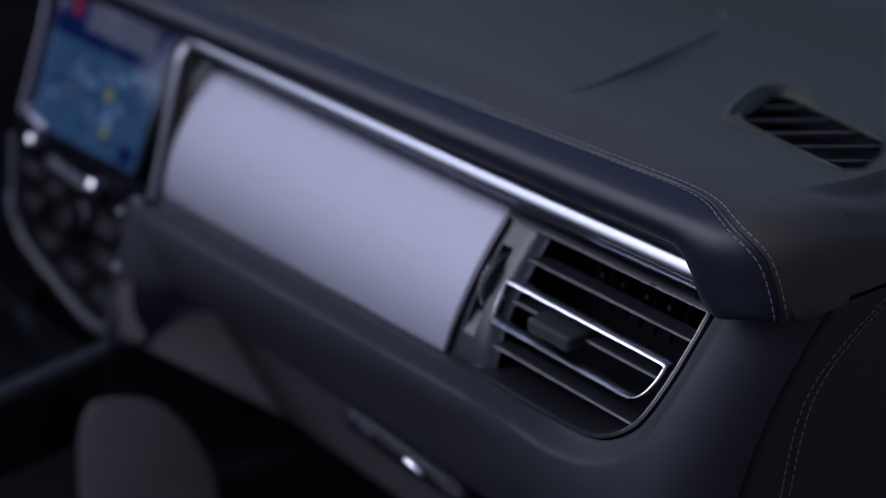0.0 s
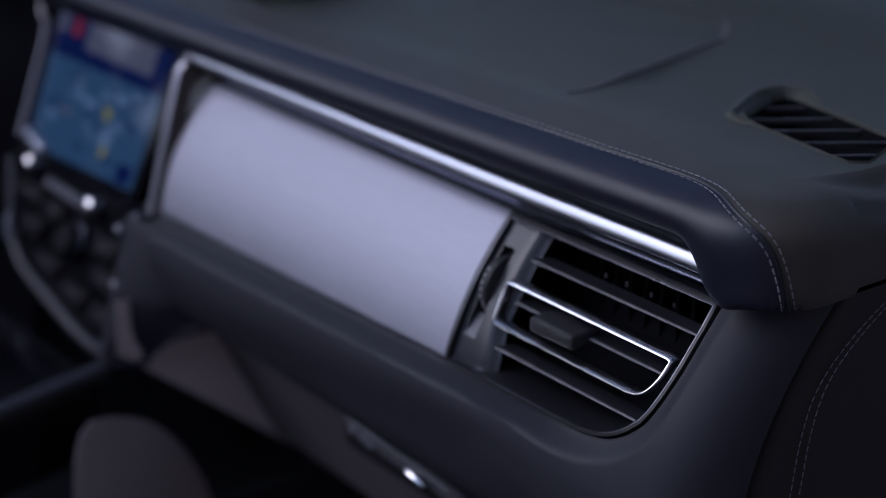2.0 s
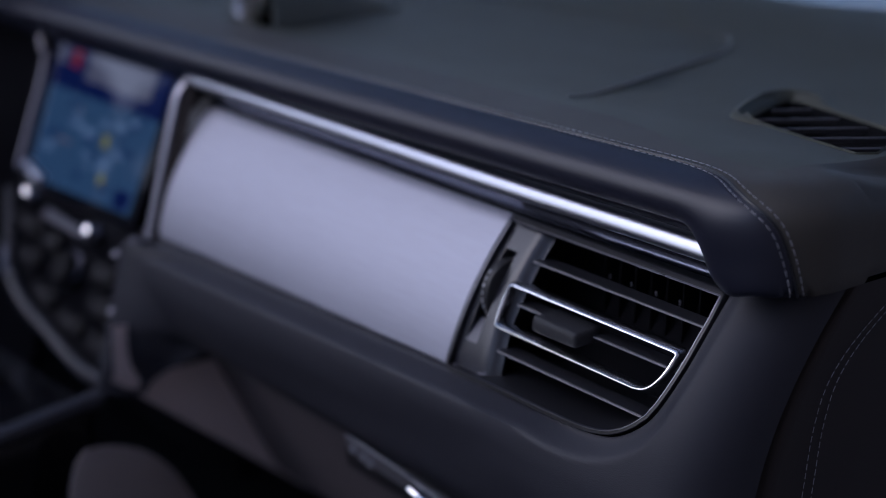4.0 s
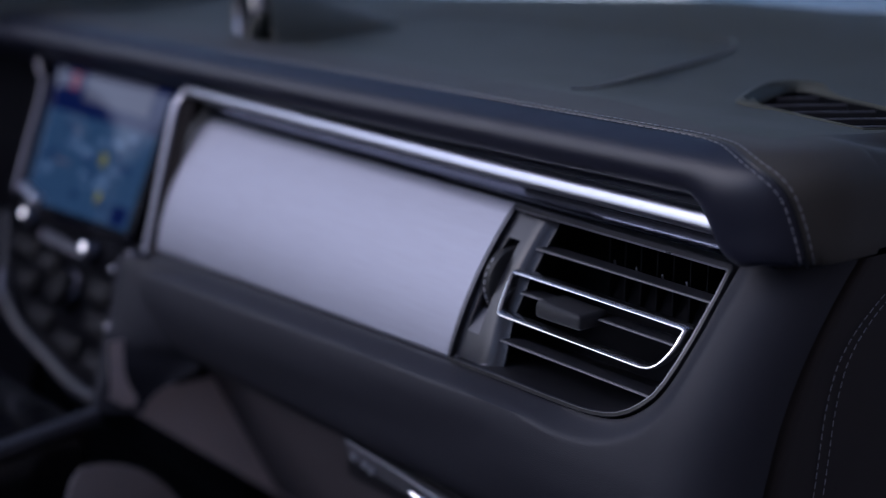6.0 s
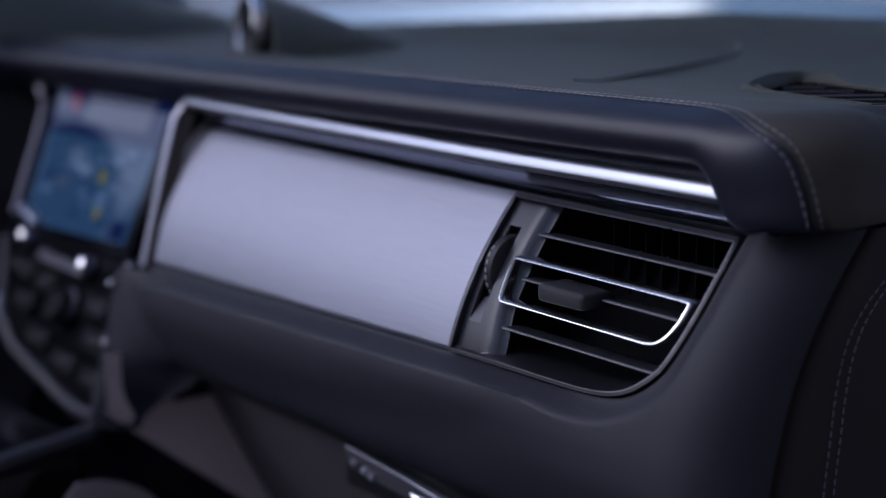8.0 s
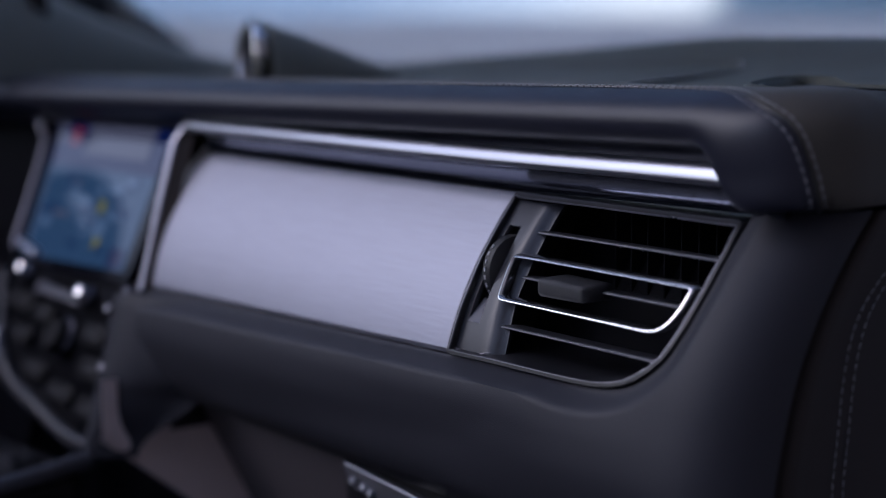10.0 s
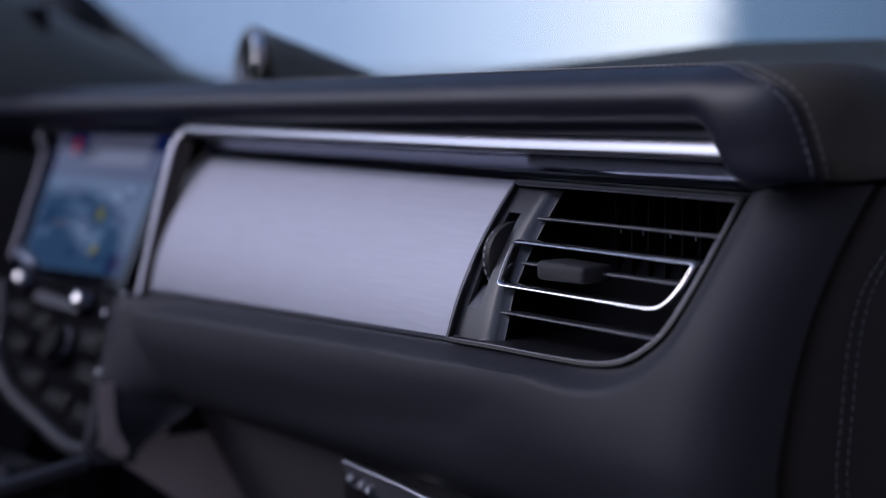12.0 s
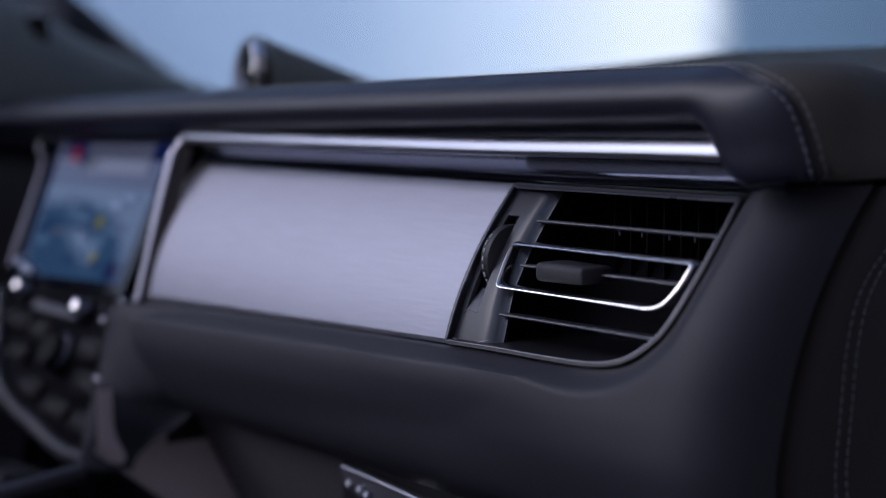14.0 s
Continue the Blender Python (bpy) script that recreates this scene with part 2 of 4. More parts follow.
def pad(p, q, lift=0.0):
    """The upper pad's skin: q = 0 under the lip, 1 at the top's inner edge."""
    c, n = rim(p)
    drop = ease(0.106, 0.146, p)
    lift -= 0.006 * ease(0.2155, 0.2175, p) * (1 - ease(0.5, 0.72, q))
    lip = 0.094 - 0.036 * drop + 0.010 * ease(0.122, 0.155, p) + tilt(c.x) * (1 - drop)
    top = top_z(c.x, c.y)
    h = top - lip
    ext = 0.036 * drop
    h0 = h - ext
    prof = [(0.0, -0.010 - 0.014 * drop, -0.012 + 0.012 * drop), (0.08, -0.0075 - 0.001 * drop, -0.004 + 0.003 * drop), (0.18, 0.002 + 0.008 * drop, 0.0), (0.28, 0.0105 + 0.002 * drop, 0.13 * h0 + 0.42 * ext),
            (0.42, 0.0135 - 0.0005 * drop, 0.45 * h0 + 0.78 * ext), (0.55, 0.009 - 0.001 * drop, 0.74 * h0 + 0.90 * ext), (0.68, -0.002 - 0.001 * drop, 0.93 * h0 + 0.975 * ext), (0.80, -0.014, h),
            (1.0, -0.034 - 0.028 * (1 - ease(-0.03, 0.10, p)), h + 0.0005)]
    d = curve_through([(a, b) for a, b, _ in prof], q)
    z = curve_through([(a, b) for a, _, b in prof], q)
    sag = 0.008 * ease(0.205, 0.270, p) * ease(0.2, 0.6, q) * (1 - ease(0.88, 1.0, q))
    return c + n * (d + lift) + Vector((0, 0, lip + z - sag + lift * 0.6 * ease(0.4, 0.8, q)))


dash = thing("dashboard", "dark leather car dashboard with stitched rolled edge", "dashboard")
ps = span(-1.30, 0.08, 40) + span(0.085, 0.2, 34) + span(0.205, 0.222, 9) + span(0.24, 0.66, 16)
SEAM = [(-1.40, 0.78), (-0.60, 0.78), (0.05, 0.785), (0.085, 0.785), (0.105, 0.77), (0.125, 0.715), (0.145, 0.60), (0.160, 0.44), (0.172, 0.17), (0.180, 0.0)]


def seam_q(p):
    return max(0.0, curve_through(SEAM, p)) if p < 0.18 else 0.0


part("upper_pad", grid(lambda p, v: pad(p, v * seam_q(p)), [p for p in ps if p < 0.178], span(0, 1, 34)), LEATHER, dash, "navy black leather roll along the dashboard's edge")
part("shoulder_pad", grid(lambda p, v: pad(p, seam_q(p) + (1 - seam_q(p)) * v), ps, span(0, 1, 34)), LEATHER_WARM, dash, "warm charcoal leather behind the stitched seam")

# the flat top, with the hole of the defroster outlet
inner = [pad(p, 1.0) for p in ps]
DEF = [(0.012, 0.150), (-0.005, 0.196), (-0.004, 0.207), (0.004, 0.210), (0.100, 0.187), (0.113, 0.168), (0.126, 0.134), (0.119, 0.124), (0.105, 0.126), (0.022, 0.143)]
ring = [Vector((x, y, top_z(x, y))) for x, y in DEF]
back = [Vector((x, back_y(x), 0)) for x in span(0.13, -1.30, 16)]
for v in back:
    v.z = top_z(v.x, v.y)
outer = [v for v in inner if v.y < back[0].y - 0.01] + back
from mathutils.geometry import delaunay_2d_cdt
def rounded(x0, y0, x1, y1, r, n=7):
    out = []
    for cx, cy, a0 in ((x1 - r, y0 + r, -90), (x1 - r, y1 - r, 0), (x0 + r, y1 - r, 90), (x0 + r, y0 + r, 180)):
        out += [(cx + r * math.cos(radians(a0 + 90 * i / (n - 1))), cy + r * math.sin(radians(a0 + 90 * i / (n - 1)))) for i in range(n)]
    return out


def airbag_line(ins):
    """The cover's outline, drawn in by ins."""
    return [(x - 0.20 * (y - 0.08), y) for x, y in rounded(-0.50 + ins, 0.074 + ins, -0.094 - ins, 0.318 - ins, 0.040 - ins)]


bag = [Vector((x, y, 0)) for x, y in airbag_line(0)]
loops = [outer, ring, bag]
flat2, edges = [], []
for loop in loops:
    o = len(flat2)
    flat2 += [Vector((v.x, v.y)) for v in loop]
    edges += [(o + i, o + (i + 1) % len(loop)) for i in range(len(loop))]


def inside(pt, loop):
    hit = False
    for a, b in zip(loop, loop[1:] + loop[:1]):
        if (a.y > pt.y) != (b.y > pt.y) and pt.x < (b.x - a.x) * (pt.y - a.y) / (b.y - a.y) + a.x:
            hit = not hit
    return hit


for gx in span(-1.25, 0.1, 46):
    for gy in span(0.05, 0.49, 18):
        pt = Vector((gx, gy))
        if inside(pt, outer) and not inside(pt, ring) and not inside(pt, bag):
            flat2.append(pt)
v2, _, f2, *_ = delaunay_2d_cdt(flat2, edges, [], 0, 1e-6)
bm = bmesh.new()
bv = [bm.verts.new((v.x, v.y, top_z(v.x, v.y))) for v in v2]
for f in f2:
    c = sum((v2[i] for i in f), Vector((0, 0))) / len(f)
    if inside(c, outer) and not inside(c, ring) and not inside(c, bag):
        bm.faces.new([bv[i] for i in f])
bmesh.ops.recalc_face_normals(bm, faces=bm.faces)
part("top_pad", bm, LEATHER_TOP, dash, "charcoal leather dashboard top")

# the airbag cover: a shallow sunk field with soft rounded corners
bm = bmesh.new()
rings = []
for ins, h in ((0.0, 0.0), (0.0012, -0.0003), (0.0040, -0.0015), (0.0052, -0.0017), (0.009, -0.0017)):
    rings.append([bm.verts.new((x, y, top_z(x, y) + h)) for x, y in airbag_line(ins)])
for a, b in zip(rings, rings[1:]):
    for k in range(len(a)):
        bm.faces.new((a[k], a[(k + 1) % len(a)], b[(k + 1) % len(a)], b[k]))
mid = Vector((-0.32, 0.196))
last = rings[-1]
for shrink in (0.8, 0.6, 0.4, 0.2):
    nxt = [bm.verts.new((0, 0, 0)) for _ in last]
    for v, w in zip(nxt, rings[-1]):
        x, y = mid.x + (w.co.x - mid.x) * shrink, mid.y + (w.co.y - mid.y) * shrink
        v.co = (x, y, top_z(x, y) - 0.0017)
    for k in range(len(last)):
        bm.faces.new((last[k], last[(k + 1) % len(last)], nxt[(k + 1) % len(last)], nxt[k]))
    last = nxt
bm.faces.new(last)
bmesh.ops.recalc_face_normals(bm, faces=bm.faces)
part("airbag_cover", bm, LEATHER_TOP, dash, "charcoal leather airbag cover set in the top")

# added bead on part of the outline; its pale colour paints the edge highlight
welt = [Vector((x, y, top_z(x, y) + 0.0009)) for x, y in airbag_line(0)][4:12]
part("welt", tube(welt, 0.0007, 6), THREAD, dash, "thin bead along the airbag cover, pale for caught light")

# ---- lower pad: fans out from the outlet's outline to the lower edge and the side ----
VENT_OUT = [(0.030, -0.0355), (0.066, -0.0350), (0.088, -0.0312), (0.103, -0.023), (0.115, -0.010), (0.1235, 0.017), (0.1255, 0.043), (0.1255, 0.064)]
inner_line = [Vector((x, -0.0465 + 0.0105 * (x + 0.455) / 0.46)) for x in span(-0.476, 0.02, 26)] + smooth_path(VENT_OUT, 50)
outer_line = smooth_path([(-0.476, -0.128), (0.05, -0.132), (0.13, -0.135), (0.186, -0.135)], 46) + smooth_path([(0.1895, -0.130), (0.1895, 0.0), (0.1895, 0.064)], 30)


def low_pad(i, k):
    a, b = inner_line[int(i)], outer_line[int(i)]
    if k < 0:
        return skin(a.x, a.y, -0.012)
    t = k ** 1.6
    p = a.lerp(b, t)
    dist = (p - a).length
    strong = 1 - 0.75 * ease(0.03, 0.125, a.x)
    lift = strong * (0.0150 * ease(0.002, 0.0125, dist) * (1 - 0.6 * ease(0.018, 0.085, dist)) - 0.0025 * (1 - ease(0.0, 0.005, dist))) + 0.0010
    if k > 0.985:
        lift -= 0.006
    return skin(p.x, p.y, lift)


part("lower_pad", grid(low_pad, range(len(inner_line)), [-1] + span(0, 0.985, 40) + [1.0]), LEATHER_LOW, dash, "dark grey leather lower pad with a rounded ledge")
part("underside", grid(lambda u, v: Vector((u, -0.032 + 0.30 * v, -0.1275 - 0.02 * v)), span(-0.476, 0.18, 12), span(0, 1, 5), 0.004), BLACK, dash)

# side cover past the shut line
part("side_cover", grid(lambda s, z: skin(s, z, 0.001 - 0.007 * (1 - ease(0.1925, 0.199, s))), span(0.1925, 0.199, 6) + span(0.205, 0.60, 16), span(-0.30, 0.063, 26)), LEATHER_SIDE, dash, "stitched black leather side cover")

# ---- seams and stitches ----
def stitches(name, points, length, gap, radius, parent, mat=THREAD, limit=300):
    """Single threads laid end to end along a line of points."""
    ls = [0.0]
    for a, b in zip(points, points[1:]):
        ls.append(ls[-1] + (b - a).length)
    at = lambda l: Vector([float(np.interp(l, ls, [p[k] for p in points])) for k in range(3)])
    n = min(limit, int(ls[-1] / (length + gap)))
    for i in range(n):
        l = i * (length + gap)
        a, b = at(l), at(l + length)
        part(name, tube([a, a.lerp(b, 0.5), b], radius, 5), mat, parent)


seam_line = [(p, seam_q(p)) for p in span(-0.42, 0.10, 60) + span(0.102, 0.1745, 50)]
part("seam", tube([pad(p, q, 0.0002) for p, q in seam_line], 0.0009, 6), BLACK, dash)
for off in (-0.0036, 0.0036):
    line = []
    for i, (p, q) in enumerate(seam_line):
        a = pad(*seam_line[max(i - 1, 0)])
        b = pad(*seam_line[min(i + 1, len(seam_line) - 1)])
        c = pad(p, q)
        nrm = (pad(p + 0.002, q) - c).cross(pad(p, q + 0.01) - c).normalized()
        side = (b - a).normalized().cross(nrm).normalized()
        line.append(c + side * off + nrm * (0.0008 if nrm.dot(Vector((0.3, -0.5, 0.8))) > 0 else -0.0008))
    stitches("stitch", line, 0.0036, 0.0020, 0.00038, dash)
for s0 in (0.2225, 0.2310):
    line = [skin(s0 - 0.004 + 0.014 * ease(0.03, -0.08, z) + 0.021 * (max(z, 0) / 0.045) ** 2, z, 0.0016) for z in span(0.058, -0.14, 40)]
    stitches("side_stitch", line, 0.0036, 0.0020, 0.00030, dash)
stitches("fine_stitch", [skin(0.174 - 0.010 * ease(0.05, -0.08, z), z, 0.0016) for z in span(0.056, -0.10, 40)], 0.0024, 0.0016, 0.0003, dash, SLATGREY)

# ---- decor panel and its bright frame ----
def on_face(x, z, depth=0.0):
    return Vector((x, face(z) + depth, z))


decor = thing("decor_panel", "brushed aluminium decor panel set in the dashboard", "trim panel")


def decor_skin(x, v):
    zb = -0.0455 + 0.009 * (x + 0.455) / 0.39
    zt = 0.0565
    r = 0.014
    if x < -0.455 + r:
        zt -= r - math.sqrt(max(0, r * r - (r - (x + 0.455)) ** 2))
    z = zb + (zt - zb) * v
    edge = 0.002 * (1 - ease(0, 0.03, v)) + 0.002 * (1 - ease(0, 0.03, 1 - v))
    return on_face(x + 0.010 * (1 - v) * (1 - ease(-0.455, -0.40, x)), z, edge + 0.001 * (1 - ease(-0.455, -0.45, x)))


part("metal_sheet", grid(decor_skin, [-0.455, -0.4548, -0.454, -0.4525, -0.450, -0.447, -0.444, -0.441] + span(-0.43, -0.0665, 30), [0, 0.01, 0.03] + span(0.07, 0.93, 24) + [0.97, 0.99, 1], 0.003), ALU, decor)
part("backing", grid(lambda x, z: on_face(x, z, 0.006), span(-0.474, -0.062, 10), span(-0.05, 0.074, 14), 0.003), BLACK, decor)

frame_trim = thing("chrome_trim", "satin chrome strip framing the decor panel", "trim strip")
PROF = [(0.014, 0.0851), (0.0046, 0.0854), (0.0030, 0.0851), (0.0016, 0.0840), (0.0005, 0.0824), (-0.0004, 0.0808), (-0.0011, 0.0792), (-0.0015, 0.0775), (-0.0016, 0.0760), (-0.0010, 0.0746), (0.0006, 0.0739), (0.0016, 0.0737)]
COVE = [(0.0016, 0.0737), (0.005, 0.0728), (0.009, 0.0708), (0.0135, 0.0665), (0.0165, 0.0620), (0.0165, 0.0585), (0.024, 0.0580)]


def along_top(prof):
    """A rail of the given section under the roll, from the side bar to the outlet's end."""
    return grid(lambda x, k: Vector((x, prof[int(k)][0], prof[int(k)][1] + 0.002 * ease(-0.1, 0.13, x))), span(-0.450, 0.150, 40), range(len(prof)))


part("upper_strip", along_top(PROF), SATIN, frame_trim)
part("cove", along_top(COVE), COVE_REFLECTION, frame_trim, "chrome hollow under the strip with a navy reflection in its colour")
corner = [Vector((-0.4655 + 0.012 - 0.012 * math.sin(a), 0.0, 0.0682 + 0.012 * math.cos(a))) for a in [radians(90 * k / 10) for k in range(11)]]
side = [Vector((-0.4655 + 0.0125 * u, 0.0, 0.0682 - 0.1152 * u)) for u in span(0.04, 1, 14)]
sweep = [Vector((x, 0.0, 0.0802)) for x in (-0.446, -0.449, -0.4515)] + corner + side
LEAN = [(-0.048, -0.0475), (0.066, -0.0080), (0.074, -0.0022), (0.0853, 0.0022)]


def frame_bar(i, k):
    """The swept bar's section: a soft flat band, then a bevel into the recess."""
    a, b = sweep[max(int(i) - 1, 0)], sweep[min(int(i) + 1, len(sweep) - 1)]
    along = (b - a).normalized()
    out = Vector((along.z, 0, -along.x))
    w, dep = ((0.0052, 0.014), (0.0052, 0.0012), (0.0044, 0.0), (0.0020, -0.0010), (-0.0015, -0.0010), (-0.0042, 0.0), (-0.0050, 0.0014))[int(k)]
    p = sweep[int(i)] + out * w * (1 - 0.22 * ease(12, 26, i))
    return Vector((p.x, curve_through(LEAN, p.z) + dep, p.z))


def frame_bevel(i, k):
    """The dark inner wall that falls from the bar to the sheet."""
    a, b = sweep[max(int(i) - 1, 0)], sweep[min(int(i) + 1, len(sweep) - 1)]
    along = (b - a).normalized()
    out = Vector((along.z, 0, -along.x))
    w, dep = ((-0.0040, 0.0020), (-0.0065, 0.006), (-0.0110, 0.0125))[int(k)]
    p = sweep[int(i)] + out * w
    return Vector((p.x, curve_through(LEAN, p.z) + dep, p.z))


part("side_strip", grid(frame_bar, range(len(sweep)), range(7)), EDGE, frame_trim, "satin chrome bar turning down at a rounded corner")
part("inner_bevel", grid(frame_bevel, range(3, len(sweep)), range(3)), BRONZE, frame_trim, "dark bronze inner bevel")

# ---- side air outlet ----
vent = thing("air_vent", "black slatted air vent with a bright chrome frame", "air vent")
OUT = [(-0.0645, 0.0575), (0.10, 0.0575)] + [(0.1205, 0.0575), (0.1235, 0.055), (0.1245, 0.043)] + [tuple(v) for v in smooth_path([(0.1245, 0.043), (0.1225, 0.017), (0.114, -0.0095), (0.102, -0.0222), (0.087, -0.0303), (0.066, -0.0343), (0.030, -0.0355)], 16)[1:]] + [(-0.02, -0.0358), (-0.060, -0.0365), (-0.0645, -0.0355)]
OUT = [tuple(v) for v in OUT]


def dense(loop, step=0.006):
    out = []
    for a, b in zip(loop, loop[1:] + loop[:1]):
        n = max(1, int(math.dist(a, b) / step))
        out += [(a[0] + (b[0] - a[0]) * i / n, a[1] + (b[1] - a[1]) * i / n) for i in range(n)]
    return out


def inset(loop, d):
    """The closed loop moved inward by d."""
    n, out = len(loop), []
    for i in range(n):
        a, b = Vector(loop[i - 1]), Vector(loop[(i + 1) % n])
        t = (b - a).normalized()
        out.append((loop[i][0] + t.y * d, loop[i][1] - t.x * d))
    return out


def bezel(loop, steps, name, mat, parent, label=""):
    """A frame round a loop: steps of (inset, depth)."""
    bm = bmesh.new()
    rings = [[bm.verts.new(on_face(x, z, dep)) for x, z in inset(loop, ins)] for ins, dep in steps]
    for a, b in zip(rings, rings[1:]):
        for k in range(len(a)):
            bm.faces.new((a[k], a[(k + 1) % len(a)], b[(k + 1) % len(a)], b[k]))
    bmesh.ops.recalc_face_normals(bm, faces=bm.faces)
    return part(name, bm, mat, parent, label)


loop = dense(OUT)
bezel(loop, [(-0.0005, 0.010), (0, -0.001), (0.0008, -0.0022), (0.0024, -0.0022), (0.0032, -0.0005), (0.0040, 0.012), (0.005, 0.064)], "housing", BLACK, vent)
bezel(loop, [(0.0024, -0.0020), (0.0027, -0.0026), (0.0032, -0.0026), (0.0035, -0.0016)], "edge_line", DUSK, vent, "thin dark chrome edge line")
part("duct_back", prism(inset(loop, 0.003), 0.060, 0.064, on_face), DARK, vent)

# cheek with the thumb wheel
CHEEK = material("satin_anthracite", (0.036, 0.037, 0.046), 0.27, vary=0.08, rough_vary=0.03)
bm = bmesh.new()
cx = [-0.0612, -0.0600, -0.0585, -0.0565, -0.053, -0.049, -0.0455, -0.041, -0.0365, -0.034, -0.031, -0.028, -0.0265]
cz = span(-0.0345, -0.018, 8) + span(-0.0165, 0.0385, 22) + span(0.040, 0.0525, 7)
cv = {}
for i, x in enumerate(cx):
    for k, z in enumerate(cz):
        inward = 0.0025 + 0.0065 * ease(-0.036, -0.0262, x)
        cv[i, k] = bm.verts.new(on_face(x + 0.004 * ease(0.0, -0.03, z) * ease(-0.045, -0.03, x), z, inward))
for i in range(len(cx) - 1):
    for k in range(len(cz) - 1):
        if not (-0.0566 < cx[i] and cx[i + 1] < -0.0454 and -0.0166 < cz[k] and cz[k + 1] < 0.0386):
            bm.faces.new((cv[i, k], cv[i + 1, k], cv[i + 1, k + 1], cv[i, k + 1]))
bmesh.ops.recalc_face_normals(bm, faces=bm.faces)
bmesh.ops.solidify(bm, geom=bm.faces[:], thickness=0.003)
part("cheek", bm, CHEEK, vent, "satin anthracite cheek with a slot")
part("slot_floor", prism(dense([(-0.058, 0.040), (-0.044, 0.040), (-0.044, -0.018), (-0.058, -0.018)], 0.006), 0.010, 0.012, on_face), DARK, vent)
part("slot_ramp", grid(lambda x, v: on_face(x, -0.0165 + 0.0125 * v, 0.0022 + 0.007 * v), span(-0.0565, -0.0455, 4), span(0, 1, 6), 0.0008), VENTGREY, vent, "pale ramp at the slot's foot")
part("foot_line", tube([on_face(-0.0605, -0.0325, 0.001), on_face(-0.050, -0.0345, 0.0008), on_face(-0.038, -0.0335, 0.0012), on_face(-0.030, -0.0310, 0.004)], 0.0005, 6), DIM, vent)
wheel = part("thumb_wheel", lathe([(0.019, -0.0042), (0.0212, -0.0032), (0.0215, 0.0), (0.0212, 0.0032), (0.019, 0.0042)], (-0.0508, 0.0010, 0.012), (1, 0, 0), 44), RUBBER, vent)
for k in range(8):
    a = radians(-46 + 13 * k)
    c = Vector((-0.0515, 0.0010 - 0.0217 * math.cos(a), 0.012 + 0.0216 * math.sin(a)))
    t = Vector((0, math.sin(a), math.cos(a)))
    part("mark", tube([c - t * 0.0013, c, c + t * 0.0013], 0.0006, 5), MARK, wheel)


def slat(z0, x0, x1, depth, name="slat"):
    """A blade with a rounded nose, across the outlet."""
    y = face(z0)
    prof = [(0.0, 0.0009), (-0.0008, 0.0), (0.0, -0.0009), (0.007, -0.0014), (0.015, -0.0011), (0.015, 0.0011), (0.007, 0.0014)]
    bm = grid(lambda x, k: Vector((x, y + depth + prof[int(k)][0], z0 + prof[int(k)][1] - 0.12 * prof[int(k)][0])), span(x0, x1, 6), range(len(prof)), close=True)
    for r in (0, 5):
        bm.verts.ensure_lookup_table()
        bm.faces.new([bm.verts[r * len(prof) + k] for k in range(len(prof))])
    bmesh.ops.recalc_face_normals(bm, faces=bm.faces)
    blade = part(name, bm, SLATGREY, vent)
    # lighter grey bar paints the highlight along the blade's front edge
    part("nose", tube([(x, y + depth - 0.0004, z0) for x in span(x0, x1, 4)], 0.0009, 6, flat=0.7), VENTGREY, blade, "lighter blade edge painting the highlight")
    return blade


slat(0.0365, -0.029, 0.1195, 0.004)
slat(0.0115, -0.026, 0.112, 0.006)
slat(-0.0160, -0.026, 0.103, 0.004)
for x in span(-0.005, 0.105, 9):
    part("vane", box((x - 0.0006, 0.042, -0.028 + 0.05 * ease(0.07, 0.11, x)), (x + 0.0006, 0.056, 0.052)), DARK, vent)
for x in (0.006, 0.025, 0.047, 0.067):
    part("pin", tube([(x, 0.036, 0.0282), (x, 0.036, 0.0300), (x, 0.0355, 0.0312)], 0.0007, 6), VENTGREY, vent)

fr = dense([(-0.0310, 0.0254), (0.1100, 0.0250), (0.1132, 0.0245)] + [tuple(v) for v in smooth_path([(0.1150, 0.0225), (0.1130, 0.0125), (0.1080, 0.0038), (0.1015, -0.0008), (0.0930, -0.0023)], 12)] + [(-0.0270, -0.0017), (-0.0300, -0.0013), (-0.0321, 0.0002), (-0.0330, 0.0028), (-0.0351, 0.0208), (-0.0347, 0.0234), (-0.0333, 0.0249)], 0.005)
bezel(fr, [(0.0003, 0.004), (0.0002, -0.0010), (0.0006, -0.0024), (0.0012, -0.0032), (0.0019, -0.0033), (0.0025, -0.0025), (0.0029, -0.0010), (0.0028, 0.004)], "chrome_frame", CHROME, vent, "bright chrome frame of the outlet")
tab = box((0.004, face(0.012) - 0.010, 0.0060), (0.044, face(0.012) + 0.014, 0.0170), 0.0038, 4)
for v in tab.verts:
    if v.co.x > 0.03:
        v.co.z = 0.0115 + (v.co.z - 0.0115) * 0.9
part("slider_tab", tab, KNURL, vent, "black rubber slider tab")

# ---- defroster outlet ----
defrost = thing("defrost_vent", "black slatted defroster outlet in the dashboard top", "air vent")


loop_d = dense(DEF, 0.004)
bm = bmesh.new()
def lip_ring(ins, h):
    """One line of the surround, broad and proud at the end toward the middle of the car, narrow elsewhere."""
    wide = [1 - 0.90 * ease(-0.004, 0.040, x) for x, _ in loop_d]
    return [bm.verts.new((x + (a - x) * w, y + (b - y) * w, top_z(x, y) + (h * (0.12 + 0.88 * w) if h > 0 else h))) for (x, y), (a, b), w in zip(loop_d, inset(loop_d, ins), wide)]


